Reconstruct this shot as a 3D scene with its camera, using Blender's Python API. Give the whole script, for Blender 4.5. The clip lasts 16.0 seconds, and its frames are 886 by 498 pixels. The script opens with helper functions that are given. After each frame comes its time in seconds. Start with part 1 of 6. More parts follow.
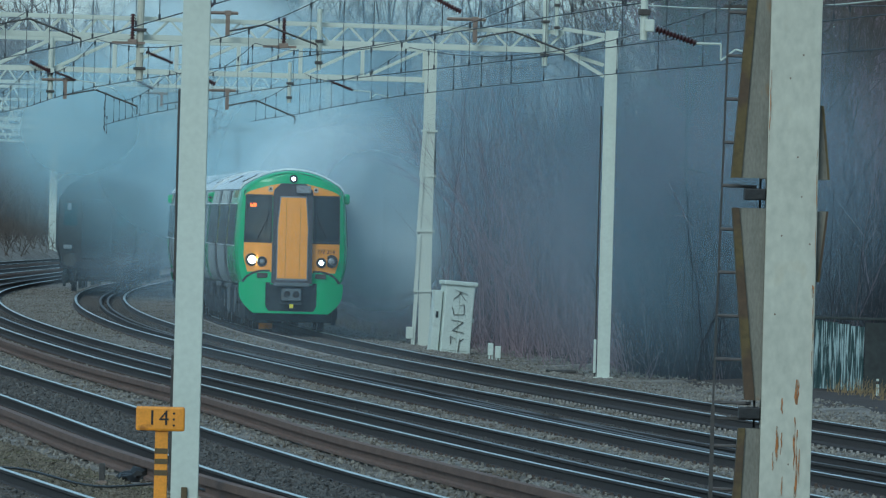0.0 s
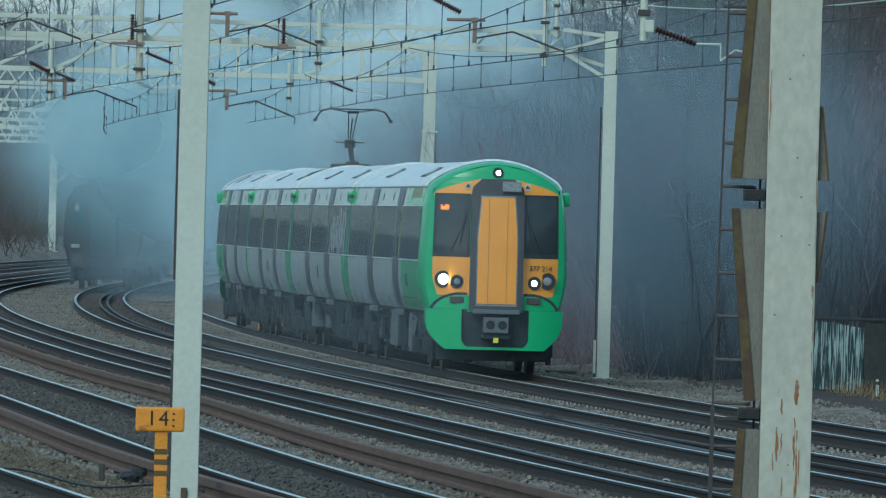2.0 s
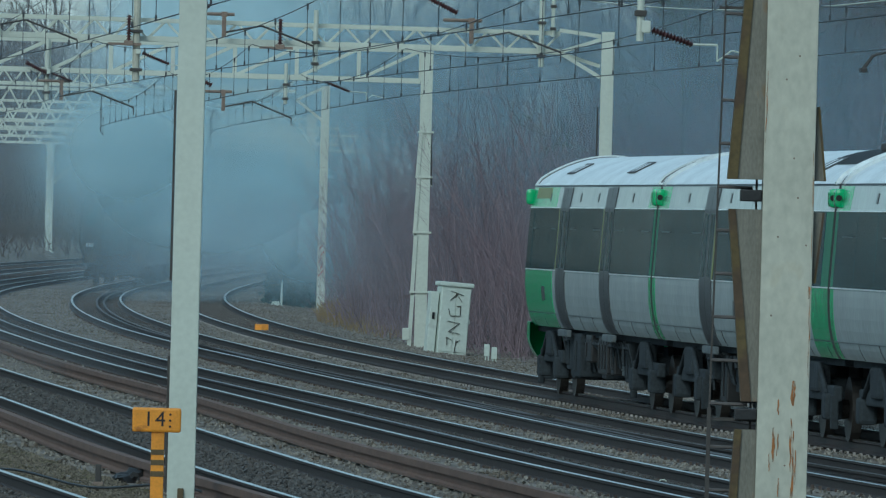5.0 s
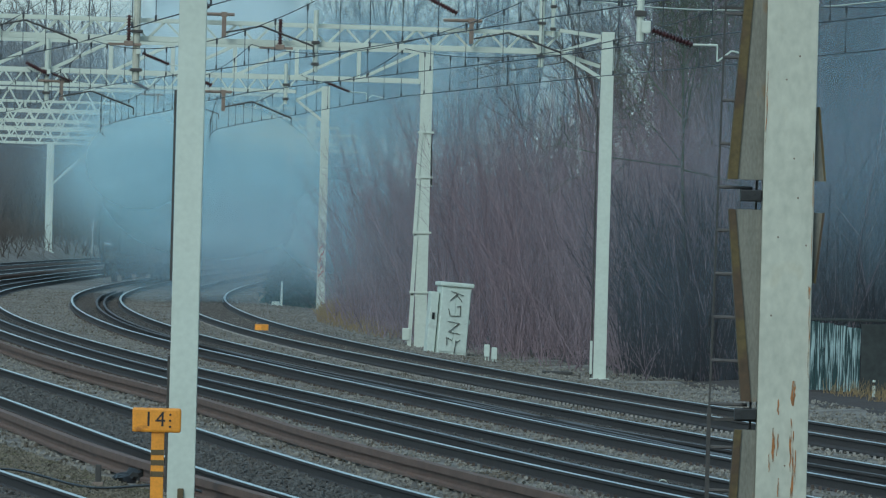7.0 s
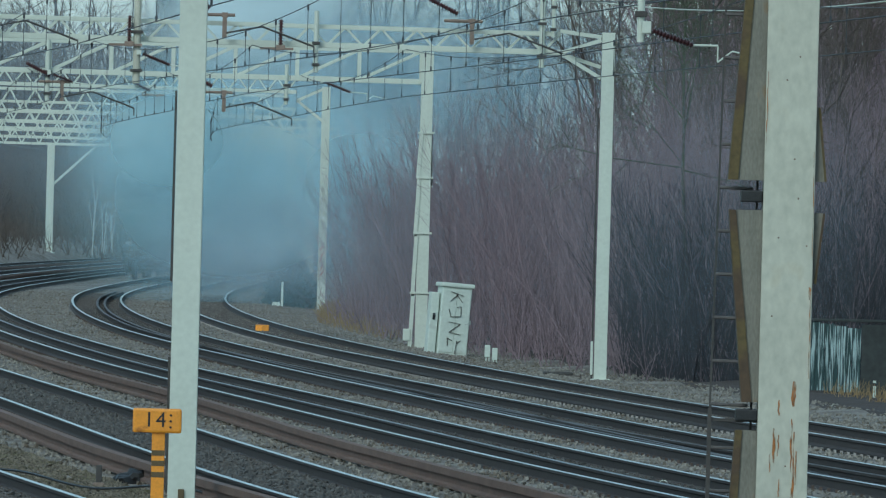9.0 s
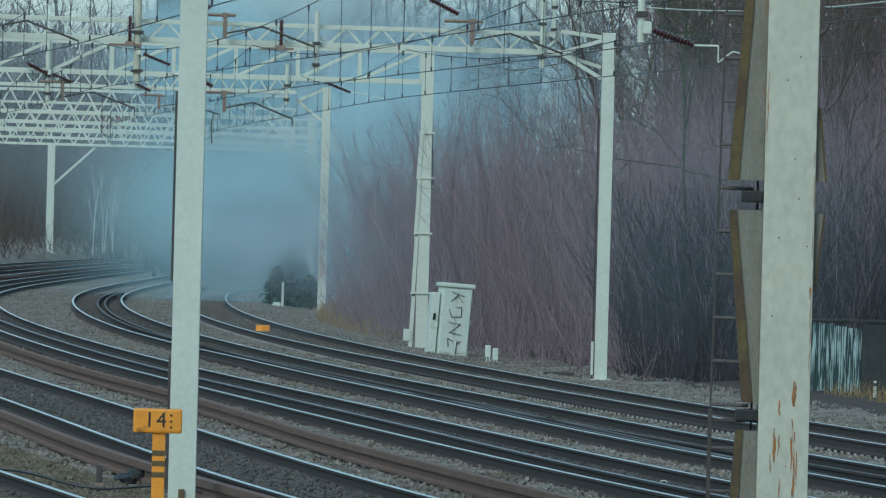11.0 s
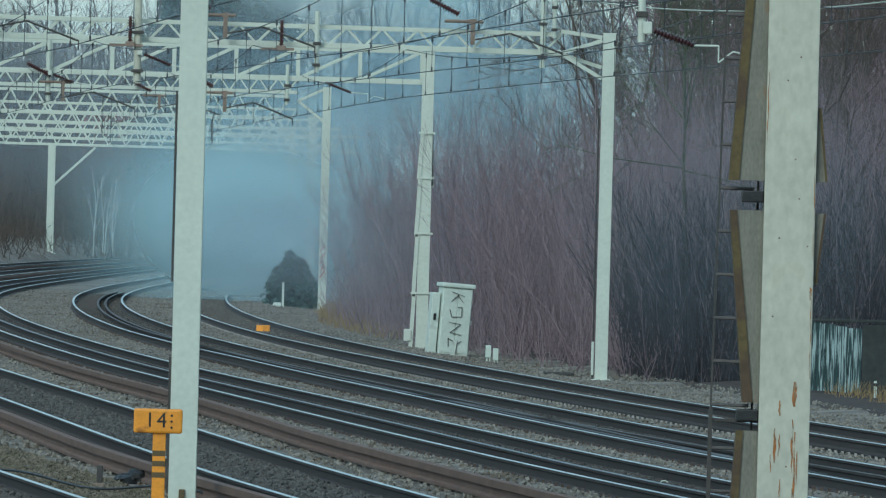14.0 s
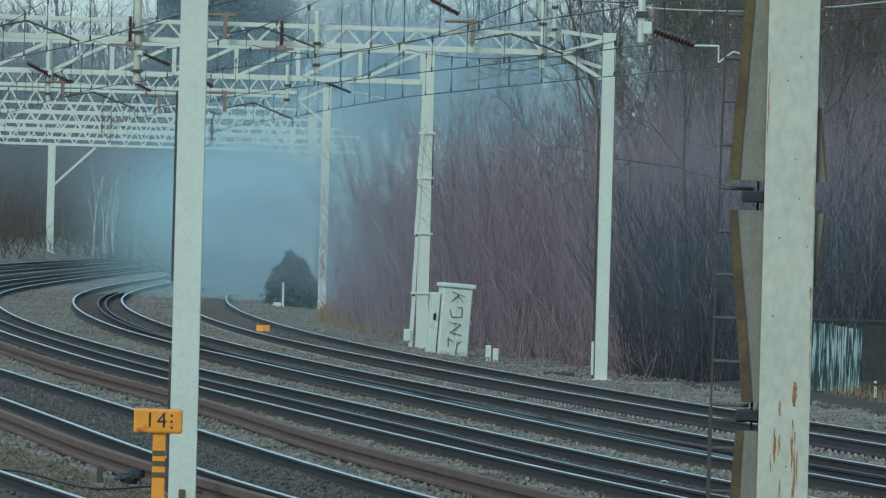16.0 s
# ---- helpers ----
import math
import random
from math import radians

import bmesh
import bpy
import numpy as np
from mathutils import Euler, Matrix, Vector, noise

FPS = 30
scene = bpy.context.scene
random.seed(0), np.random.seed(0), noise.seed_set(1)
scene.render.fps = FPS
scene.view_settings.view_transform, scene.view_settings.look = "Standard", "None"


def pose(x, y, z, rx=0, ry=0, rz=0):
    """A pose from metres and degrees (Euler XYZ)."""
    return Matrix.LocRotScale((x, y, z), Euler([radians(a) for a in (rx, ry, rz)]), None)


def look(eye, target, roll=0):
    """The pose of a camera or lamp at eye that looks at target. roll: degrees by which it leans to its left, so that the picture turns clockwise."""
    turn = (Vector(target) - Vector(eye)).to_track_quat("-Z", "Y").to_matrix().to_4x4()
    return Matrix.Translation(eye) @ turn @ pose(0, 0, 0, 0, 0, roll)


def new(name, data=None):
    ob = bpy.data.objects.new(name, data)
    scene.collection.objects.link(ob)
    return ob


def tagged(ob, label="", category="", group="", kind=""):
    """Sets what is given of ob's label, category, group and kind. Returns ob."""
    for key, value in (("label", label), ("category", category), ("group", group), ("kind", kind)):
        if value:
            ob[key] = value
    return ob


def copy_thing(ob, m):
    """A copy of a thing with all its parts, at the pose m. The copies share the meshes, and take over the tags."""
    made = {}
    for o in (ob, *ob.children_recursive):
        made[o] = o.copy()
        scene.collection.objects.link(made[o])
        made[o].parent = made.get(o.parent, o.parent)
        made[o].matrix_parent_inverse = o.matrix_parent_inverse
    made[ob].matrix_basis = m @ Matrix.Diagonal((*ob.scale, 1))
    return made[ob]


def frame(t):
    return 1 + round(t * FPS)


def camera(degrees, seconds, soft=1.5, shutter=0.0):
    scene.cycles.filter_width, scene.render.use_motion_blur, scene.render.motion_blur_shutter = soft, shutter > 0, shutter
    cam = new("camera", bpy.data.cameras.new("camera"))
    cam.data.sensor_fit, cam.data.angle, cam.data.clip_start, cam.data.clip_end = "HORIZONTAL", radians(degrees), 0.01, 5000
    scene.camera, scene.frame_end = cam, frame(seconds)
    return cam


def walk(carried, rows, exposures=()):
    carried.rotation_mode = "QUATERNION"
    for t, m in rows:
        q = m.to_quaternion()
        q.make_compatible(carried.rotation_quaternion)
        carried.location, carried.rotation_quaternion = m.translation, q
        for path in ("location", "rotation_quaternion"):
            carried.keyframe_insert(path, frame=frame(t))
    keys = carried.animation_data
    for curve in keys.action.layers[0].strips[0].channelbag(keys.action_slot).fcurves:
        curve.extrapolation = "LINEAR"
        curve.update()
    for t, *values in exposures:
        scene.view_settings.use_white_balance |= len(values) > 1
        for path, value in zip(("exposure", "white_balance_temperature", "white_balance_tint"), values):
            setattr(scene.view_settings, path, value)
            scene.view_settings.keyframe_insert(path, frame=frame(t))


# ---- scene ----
cam = camera(4.246, 16.0, soft=1.25)
EYE = (0.0, 0.0, 2.69)
F_PAN = 1.0 / 21150.0


def aim(dx, dy):
    """The tripod head: small drifts of the hand, in 1/21150 radians to the left and up."""
    m = look(EYE, (-dx * 100 * F_PAN, 100, 2.69 - (46.5 - dy) * 100 * F_PAN), 1.5)
    return m


walk(cam, [(0.0, aim(4, -4)), (1.0, aim(4, -4)), (1.5, aim(4, -3)), (2.0, aim(3.5, -3)), (2.3, aim(0, -3)), (2.5, aim(-2, -3)),
           (3.0, aim(-3, -2.5)), (4.0, aim(-2.5, -2)), (6.5, aim(-2.5, -1.5)), (8.5, aim(-2, -1.3)), (9.0, aim(-1.5, -0.5)),
           (11.5, aim(0, 0)), (12.0, aim(1, 1)), (12.5, aim(0, 0.5)), (13.0, aim(0.5, 1)), (14.0, aim(0, 0)), (14.5, aim(-1, 0)),
           (15.5, aim(-0.5, 0)), (16.0, aim(0, 0))],
     exposures=[(0.0, 0.12, 5450, -6), (2.0, 0.12, 5600, -6), (3.0, 0.01, 5600, -6), (4.0, -0.14, 5600, -6), (6.5, 0.16, 5700, -6), (9.0, 0.22, 5700, -6), (14.0, 0.32, 5800, -6), (16.0, 0.34, 5800, -6)])

# ---- daylight: overcast winter sky ----
world = bpy.data.worlds.new("overcast_sky")
scene.world = world
world.use_nodes = True
wn = world.node_tree
sky = wn.nodes.new("ShaderNodeTexSky")
sky.sky_type, sky.sun_disc = "NISHITA", False
sky.sun_elevation, sky.sun_rotation = radians(24), radians(205)
sky.air_density, sky.dust_density, sky.ozone_density = 1.0, 0.6, 3.0
veil = wn.nodes.new("ShaderNodeMix")
veil.data_type = "RGBA"
veil.inputs[0].default_value = 0.55
veil.inputs[7].default_value = (3.3, 4.1, 4.7, 1)
wn.links.new(sky.outputs[0], veil.inputs[6])
wn.links.new(veil.outputs[2], wn.nodes["Background"].inputs[0])
wn.nodes["Background"].inputs[1].default_value = 0.13
sun = new("sun", bpy.data.lights.new("sun", "SUN"))
sun.data.energy, sun.data.angle, sun.data.color = 1.35, radians(25), (1.0, 0.97, 0.92)
sun.matrix_world = look((0, 0, 50), (14, 28, 28))


# ---- materials ----
def mat(name, base, rough=0.7, metal=0.0, vary=0.25, scale=3.0, fine=40.0, bump=0.3, second=None, second_at=0.62, emit=0.0, dist=0.01,
        island=0.0, stretch=None, shine=0.5):
    """A surface with two scales of variation, an optional second colour in patches, and fine relief."""
    m = bpy.data.materials.new(name)
    m.use_nodes = True
    n, l = m.node_tree.nodes, m.node_tree.links
    b = n["Principled BSDF"]
    b.inputs["Roughness"].default_value, b.inputs["Metallic"].default_value = rough, metal
    b.inputs["Specular IOR Level"].default_value = shine
    tc = n.new("ShaderNodeTexCoord")
    src = tc.outputs["Object"]
    if stretch:
        mp = n.new("ShaderNodeMapping")
        mp.inputs["Scale"].default_value = stretch
        l.new(src, mp.inputs[0])
        src = mp.outputs[0]
    big, small = n.new("ShaderNodeTexNoise"), n.new("ShaderNodeTexNoise")
    big.inputs["Scale"].default_value, small.inputs["Scale"].default_value = scale, fine
    big.inputs["Detail"].default_value, small.inputs["Detail"].default_value = 6, 4
    l.new(src, big.inputs["Vector"]), l.new(src, small.inputs["Vector"])
    add = n.new("ShaderNodeMath")
    add.operation = "ADD"
    l.new(big.outputs[0], add.inputs[0]), l.new(small.outputs[0], add.inputs[1])
    last = add.outputs[0]
    if island:
        geo, isl = n.new("ShaderNodeNewGeometry"), n.new("ShaderNodeMath")
        isl.operation = "MULTIPLY_ADD"
        isl.inputs[1].default_value = island
        l.new(geo.outputs["Random Per Island"], isl.inputs[0]), l.new(last, isl.inputs[2])
        last = isl.outputs[0]
    rng = n.new("ShaderNodeMapRange")
    rng.inputs[1].default_value, rng.inputs[2].default_value = 0.6, 1.4 + island
    rng.inputs[3].default_value, rng.inputs[4].default_value = 1 - vary, 1 + vary
    l.new(last, rng.inputs[0])
    mul = n.new("ShaderNodeMix")
    mul.data_type, mul.blend_type = "RGBA", "MULTIPLY"
    mul.inputs[0].default_value = 1.0
    mul.inputs[6].default_value = (*base, 1)
    col = None
    if second:
        mask, mx = n.new("ShaderNodeMapRange"), n.new("ShaderNodeMix")
        mask.inputs[1].default_value, mask.inputs[2].default_value = second_at - 0.05, second_at + 0.05
        l.new(big.outputs[0], mask.inputs[0])
        mx.data_type = "RGBA"
        mx.inputs[6].default_value, mx.inputs[7].default_value = (*base, 1), (*second, 1)
        l.new(mask.outputs[0], mx.inputs[0])
        l.new(mx.outputs[2], mul.inputs[6])
    l.new(rng.outputs[0], mul.inputs[7])
    l.new(mul.outputs[2], b.inputs["Base Color"])
    if bump:
        bp = n.new("ShaderNodeBump")
        bp.inputs["Strength"].default_value, bp.inputs["Distance"].default_value = bump, dist
        l.new(small.outputs[0], bp.inputs["Height"]), l.new(bp.outputs[0], b.inputs["Normal"])
    if emit:
        b.inputs["Emission Color"].default_value = (*base, 1)
        b.inputs["Emission Strength"].default_value = emit
    return m


M_BALLAST = mat("ballast_ground", (0.165, 0.145, 0.12), 0.95, vary=0.55, scale=0.6, fine=24.0, bump=1.0, dist=0.05, second=(0.21, 0.19, 0.165), second_at=0.52)
M_STONE = mat("ballast_stone", (0.23, 0.212, 0.18), 0.9, vary=0.5, scale=0.5, fine=30, bump=0.3, island=0.9, second=(0.115, 0.095, 0.072), second_at=0.56)
M_RAILSIDE = mat("rusty_rail_web", (0.030, 0.022, 0.018), 0.75, vary=0.35, scale=2, fine=30)
M_RAILTOP = mat("polished_rail_head", (0.49, 0.475, 0.43), 0.28, 1.0, vary=0.15, scale=1, fine=20, bump=0.05)
M_DULLTOP = mat("dull_rail_head", (0.16, 0.155, 0.15), 0.4, 0.8, vary=0.2, scale=1, fine=20, bump=0.05)
M_RUSTHEAD = mat("rust_dulled_blade_head", (0.085, 0.08, 0.075), 0.65, 0.3, vary=0.35, scale=1, fine=20, bump=0.05)
M_BROWN = mat("brown_rusted_rail", (0.135, 0.082, 0.058), 0.8, vary=0.3, scale=1.5, fine=25)
M_SLEEPER = mat("oily_concrete_sleeper", (0.088, 0.074, 0.062), 0.9, vary=0.4, scale=2, fine=20)
M_GALV = mat("pale_galvanised_paint", (0.535, 0.57, 0.49), 0.55, vary=0.10, scale=1.3, fine=18, bump=0.12, second=(0.49, 0.50, 0.44), second_at=0.66)
M_CREAM = mat("cream_paint_with_rust", (0.46, 0.455, 0.37), 0.6, vary=0.2, scale=1.6, fine=16, bump=0.15, second=(0.38, 0.33, 0.22), second_at=0.66, stretch=(1.3, 1.3, 0.8))
M_STEEL = mat("weathered_dark_steel", (0.06, 0.055, 0.05), 0.6, 0.2, vary=0.3, scale=4, fine=30)
M_WIRE = mat("copper_wire_tarnished", (0.045, 0.05, 0.055), 0.6, 0.3, vary=0.2)
M_INSUL = mat("oxblood_insulator", (0.065, 0.024, 0.024), 0.3, vary=0.2, scale=8)
M_TWIG = mat("bare_twigs", (0.215, 0.158, 0.172), 0.9, vary=0.6, scale=0.3, fine=3, bump=0.0, island=1.3)
M_BARK = mat("bare_tree_bark", (0.105, 0.085, 0.07), 0.95, vary=0.4, scale=0.4, fine=6, bump=0.0, island=0.6)
M_MOSS = mat("mossy_green_bark", (0.085, 0.10, 0.065), 0.95, vary=0.5, scale=0.6, fine=6, bump=0.0, island=0.6)
M_BIRCH = mat("pale_birch_bark", (0.38, 0.37, 0.34), 0.8, vary=0.4, scale=2, fine=8, bump=0.0)
M_IVY = mat("dark_evergreen_leaf", (0.05, 0.10, 0.085), 0.7, vary=0.5, scale=1, fine=12, bump=0.0, island=0.7)
M_DRYGRASS = mat("dry_winter_grass", (0.26, 0.185, 0.09), 0.95, vary=0.4, scale=1, fine=10, bump=0.0, island=0.6)
M_ORANGE = mat("orange_yellow_plate", (0.72, 0.28, 0.02), 0.5, vary=0.2, scale=7, fine=40, bump=0.1, second=(0.36, 0.13, 0.015), second_at=0.66)
M_BLACK = mat("black_enamel", (0.012, 0.012, 0.012), 0.5, vary=0.2)
M_EARTH = mat("leaf_litter_bank", (0.045, 0.034, 0.028), 1.0, vary=0.45, scale=0.5, fine=6, bump=0.6, dist=0.05)

M_OILY = mat("oily_dark_ballast", (0.026, 0.024, 0.023), 0.85, vary=0.6, scale=1.5, fine=12, bump=1.0, dist=0.05)
M_MIDSTONE = mat("grey_damp_ballast", (0.058, 0.055, 0.051), 0.9, vary=0.6, scale=1.5, fine=12, bump=1.0, dist=0.05)
M_SOIL = mat("earthy_mossy_stone", (0.14, 0.12, 0.088), 0.95, vary=0.65, scale=1.5, fine=30, bump=0.3, island=1.2, second=(0.085, 0.078, 0.045), second_at=0.6)
M_OILSTONE = mat("oil_black_stone", (0.085, 0.08, 0.073), 0.8, vary=0.6, scale=0.8, fine=30, bump=0.3, island=1.0)
M_CLIP = mat("rusty_rail_clip", (0.07, 0.05, 0.04), 0.7, vary=0.3)
M_PALECLIP = mat("pale_rail_clip", (0.33, 0.31, 0.29), 0.6, vary=0.3)
# train
M_GREEN = mat("bright_green_coach_paint", (0.05, 0.43, 0.16), 0.22, vary=0.10, scale=1.2, fine=18, bump=0.03)
M_WHITE = mat("grey_white_coach_paint", (0.42, 0.48, 0.475), 0.24, vary=0.14, scale=0.9, fine=7, bump=0.03, stretch=(1, 1.2, 0.8))
M_ROOF = mat("dusty_white_roof", (0.70, 0.75, 0.75), 0.30, vary=0.28, scale=0.9, fine=9, bump=0.06)
M_GLASS = mat("dark_tinted_glass", (0.018, 0.052, 0.060), 0.05, shine=0.5, vary=0.3, scale=0.9, fine=3, bump=0.05)
M_GLASS.node_tree.nodes["Principled BSDF"].inputs["IOR"].default_value = 1.06
M_DOORGREY = mat("dark_grey_door", (0.055, 0.06, 0.062), 0.4, vary=0.2, scale=2)
M_YELLOW = mat("warning_yellow_paint", (0.93, 0.37, 0.035), 0.42, vary=0.10, scale=2, fine=20, bump=0.05)
M_LIME = mat("lime_yellow_stripe", (0.24, 0.26, 0.10), 0.5, vary=0.1)
M_UNDER = mat("grimy_underframe", (0.040, 0.048, 0.053), 0.9, shine=0.2, vary=0.4, scale=3, fine=20)
M_BOX = mat("grey_equipment_case", (0.125, 0.145, 0.15), 0.7, shine=0.25, vary=0.3, scale=3)
M_LAMP = mat("headlamp_lit", (1.0, 0.80, 0.58), 0.3, vary=0.02, bump=0, emit=40.0)
M_LAMP2 = mat("marker_lamp_lit", (0.95, 0.97, 1.0), 0.3, vary=0.02, bump=0, emit=9.0)
M_LENS = mat("unlit_lamp_lens", (0.25, 0.27, 0.28), 0.15, vary=0.3, scale=20)
M_AMBER = mat("amber_display", (1.0, 0.14, 0.02), 0.4, vary=0.02, bump=0, emit=3.5)
M_GANG = mat("gangway_rubber_grey", (0.055, 0.055, 0.06), 0.7, vary=0.25, scale=4)
M_COACH = mat("dark_maroon_coach_paint", (0.022, 0.02, 0.021), 0.6, vary=0.2)


def smoke_mat(name, colour, dense, scale, lo, hi):
    """Thin smoke: a veil that scatters light both ways, ragged by noise and fading towards its rim."""
    m = bpy.data.materials.new(name)
    m.use_nodes = True
    n, l = m.node_tree.nodes, m.node_tree.links
    n.remove(n["Principled BSDF"])
    out = n["Material Output"]
    tc, info = n.new("ShaderNodeTexCoord"), n.new("ShaderNodeObjectInfo")
    sub = n.new("ShaderNodeVectorMath")
    sub.operation = "MULTIPLY_ADD"
    sub.inputs[1].default_value, sub.inputs[2].default_value = (2, 0, 2), (-1, 0, -1)
    l.new(tc.outputs["Generated"], sub.inputs[0])
    ln = n.new("ShaderNodeVectorMath")
    ln.operation = "LENGTH"
    l.new(sub.outputs[0], ln.inputs[0])
    nz = n.new("ShaderNodeTexNoise")
    nz.noise_dimensions = "4D"
    nz.inputs["Scale"].default_value, nz.inputs["Detail"].default_value, nz.inputs["Roughness"].default_value = scale, 5, 0.55
    nz.inputs["Distortion"].default_value = 0.6
    l.new(tc.outputs["Object"], nz.inputs["Vector"])
    w = n.new("ShaderNodeMath")
    w.operation = "MULTIPLY"
    w.inputs[1].default_value = 30
    l.new(info.outputs["Random"], w.inputs[0]), l.new(w.outputs[0], nz.inputs["W"])
    warp = n.new("ShaderNodeMath")
    warp.operation = "MULTIPLY_ADD"
    warp.inputs[1].default_value = -0.9
    l.new(nz.outputs[0], warp.inputs[0]), l.new(ln.outputs["Value"], warp.inputs[2])
    rim = n.new("ShaderNodeMapRange")
    rim.interpolation_type = "SMOOTHSTEP"
    rim.inputs[1].default_value, rim.inputs[2].default_value, rim.inputs[3].default_value, rim.inputs[4].default_value = hi, lo, 0.0, dense
    l.new(warp.outputs[0], rim.inputs[0])
    edge = n.new("ShaderNodeMapRange")
    edge.interpolation_type = "SMOOTHSTEP"
    edge.inputs[1].default_value, edge.inputs[2].default_value, edge.inputs[3].default_value, edge.inputs[4].default_value = 0.98, 0.25, 0.0, 1.0
    l.new(ln.outputs["Value"], edge.inputs[0])
    mul = n.new("ShaderNodeMath")
    mul.operation = "MULTIPLY"
    l.new(rim.outputs[0], mul.inputs[0]), l.new(edge.outputs[0], mul.inputs[1])
    df, tl, half, mix, tr = (n.new(k) for k in ("ShaderNodeBsdfDiffuse", "ShaderNodeBsdfTranslucent", "ShaderNodeMixShader", "ShaderNodeMixShader", "ShaderNodeBsdfTransparent"))
    df.inputs[0].default_value = tl.inputs[0].default_value = (*colour, 1)
    l.new(df.outputs[0], half.inputs[1]), l.new(tl.outputs[0], half.inputs[2])
    l.new(mul.outputs[0], mix.inputs[0]), l.new(tr.outputs[0], mix.inputs[1]), l.new(half.outputs[0], mix.inputs[2])
    l.new(mix.outputs[0], out.inputs["Surface"])
    return m


M_SMOKE = smoke_mat("thick_smoke", (0.80, 0.93, 0.95), 0.66, 0.35, -0.15, 0.6)
M_HAZE = smoke_mat("drifting_haze", (0.57, 0.78, 0.84), 0.46, 0.12, -0.05, 0.7)
M_MID = smoke_mat("middling_haze", (0.52, 0.73, 0.79), 0.40, 0.16, -0.1, 0.75)
M_THIN = smoke_mat("thin_haze", (0.30, 0.42, 0.49), 0.40, 0.12, -0.05, 0.75)
M_FAINT = smoke_mat("faint_mist", (0.46, 0.54, 0.60), 0.17, 0.12, -0.05, 0.9)
scene.cycles.transparent_max_bounces = 32


# ---- mesh helpers ----
def part(name, bm, material, parent=None, label=""):
    me = bpy.data.meshes.new(name)
    bm.to_mesh(me)
    bm.free()
    me.materials.append(material)
    ob = new(name, me)
    if parent:
        ob.parent = parent
    return tagged(ob, label)


def raw(name, verts, faces, material, parent=None, label="", smooth=False):
    me = bpy.data.meshes.new(name)
    me.from_pydata(verts, [], faces)
    me.update()
    me.materials.append(material)
    if smooth:
        me.polygons.foreach_set("use_smooth", [True] * len(me.polygons))
    ob = new(name, me)
    if parent:
        ob.parent = parent
    return tagged(ob, label)


def thing(name, m, label, category, group="", kind=""):
    ob = new(name)
    ob.matrix_basis = m
    ob.empty_display_size = 0.2
    return tagged(ob, label, category, group, kind)


def box(bm, x0, x1, y0, y1, z0, z1, bevel=0.0):
    r = bmesh.ops.create_cube(bm, size=1.0, matrix=Matrix.LocRotScale(((x0 + x1) / 2, (y0 + y1) / 2, (z0 + z1) / 2), None, (x1 - x0, y1 - y0, z1 - z0)))
    if bevel:
        edges = list({e for v in r["verts"] for e in v.link_edges})
        bmesh.ops.bevel(bm, geom=edges, offset=bevel, segments=2, affect="EDGES", profile=0.6)


def bar(bm, a, b, w, h=None, sides=4):
    """A straight bar from a to b, w wide (a square or round section)."""
    a, b = Vector(a), Vector(b)
    d = b - a
    q = d.to_track_quat("Z", "Y").to_matrix().to_4x4()
    m = Matrix.Translation((a + b) / 2) @ q
    if sides == 4:
        bmesh.ops.create_cube(bm, size=1.0, matrix=m @ Matrix.Diagonal((w, h or w, d.length, 1)))
    else:
        bmesh.ops.create_cone(bm, cap_ends=True, segments=sides, radius1=w / 2, radius2=(h or w) / 2, depth=d.length, matrix=m)


def tubes(name, paths, radii, material, sides=3, parent=None, label=""):
    """Many tapered tubes in one mesh. paths: N x K x 3, radii: N x K."""
    paths, radii = np.asarray(paths, float), np.asarray(radii, float)
    n, k, _ = paths.shape
    t = np.gradient(paths, axis=1)
    t /= np.linalg.norm(t, axis=2, keepdims=True) + 1e-9
    ref = np.where(np.abs(t[..., 2:3]) > 0.8, np.array([1.0, 0, 0]), np.array([0, 0, 1.0]))
    u = np.cross(t, ref)
    u /= np.linalg.norm(u, axis=2, keepdims=True) + 1e-9
    v = np.cross(t, u)
    ang = np.arange(sides) * 2 * np.pi / sides
    ring = paths[:, :, None, :] + radii[:, :, None, None] * (np.cos(ang)[None, None, :, None] * u[:, :, None, :] + np.sin(ang)[None, None, :, None] * v[:, :, None, :])
    verts = ring.reshape(-1, 3)
    i, j, s = np.meshgrid(np.arange(n), np.arange(k - 1), np.arange(sides), indexing="ij")
    a = (i * k + j) * sides
    f = np.stack([a + s, a + (s + 1) % sides, a + sides + (s + 1) % sides, a + sides + s], -1).reshape(-1, 4)
    me = bpy.data.meshes.new(name)
    me.vertices.add(len(verts))
    me.vertices.foreach_set("co", verts.ravel())
    me.loops.add(f.size)
    me.loops.foreach_set("vertex_index", f.ravel())
    me.polygons.add(len(f))
    me.polygons.foreach_set("loop_start", np.arange(len(f)) * 4)
    me.update(calc_edges=True)
    me.materials.append(material)
    ob = new(name, me)
    if parent:
        ob.parent = parent
    return tagged(ob, label)


# ---- the line of the railway ----
def tx(d):
    """The centre of the nearest main track at the depth d."""
    d = np.asarray(d, float)
    e = 391 - d
    near = -7.8 + 0.0196 * e + 1.64e-4 * e * e
    far = -8.386 + 0.4e-4 * (np.minimum(d, 1100) - 451) ** 2 + np.maximum(d - 1100, 0) * 0.05
    return np.where(d < 451, near, far)


def smooth_between(d, ds, vs, reach=12):
    return sum(np.interp(np.asarray(d, float) + o * reach, ds, vs) for o in (-1, -0.67, -0.33, 0, 0.33, 0.67, 1)) / 7


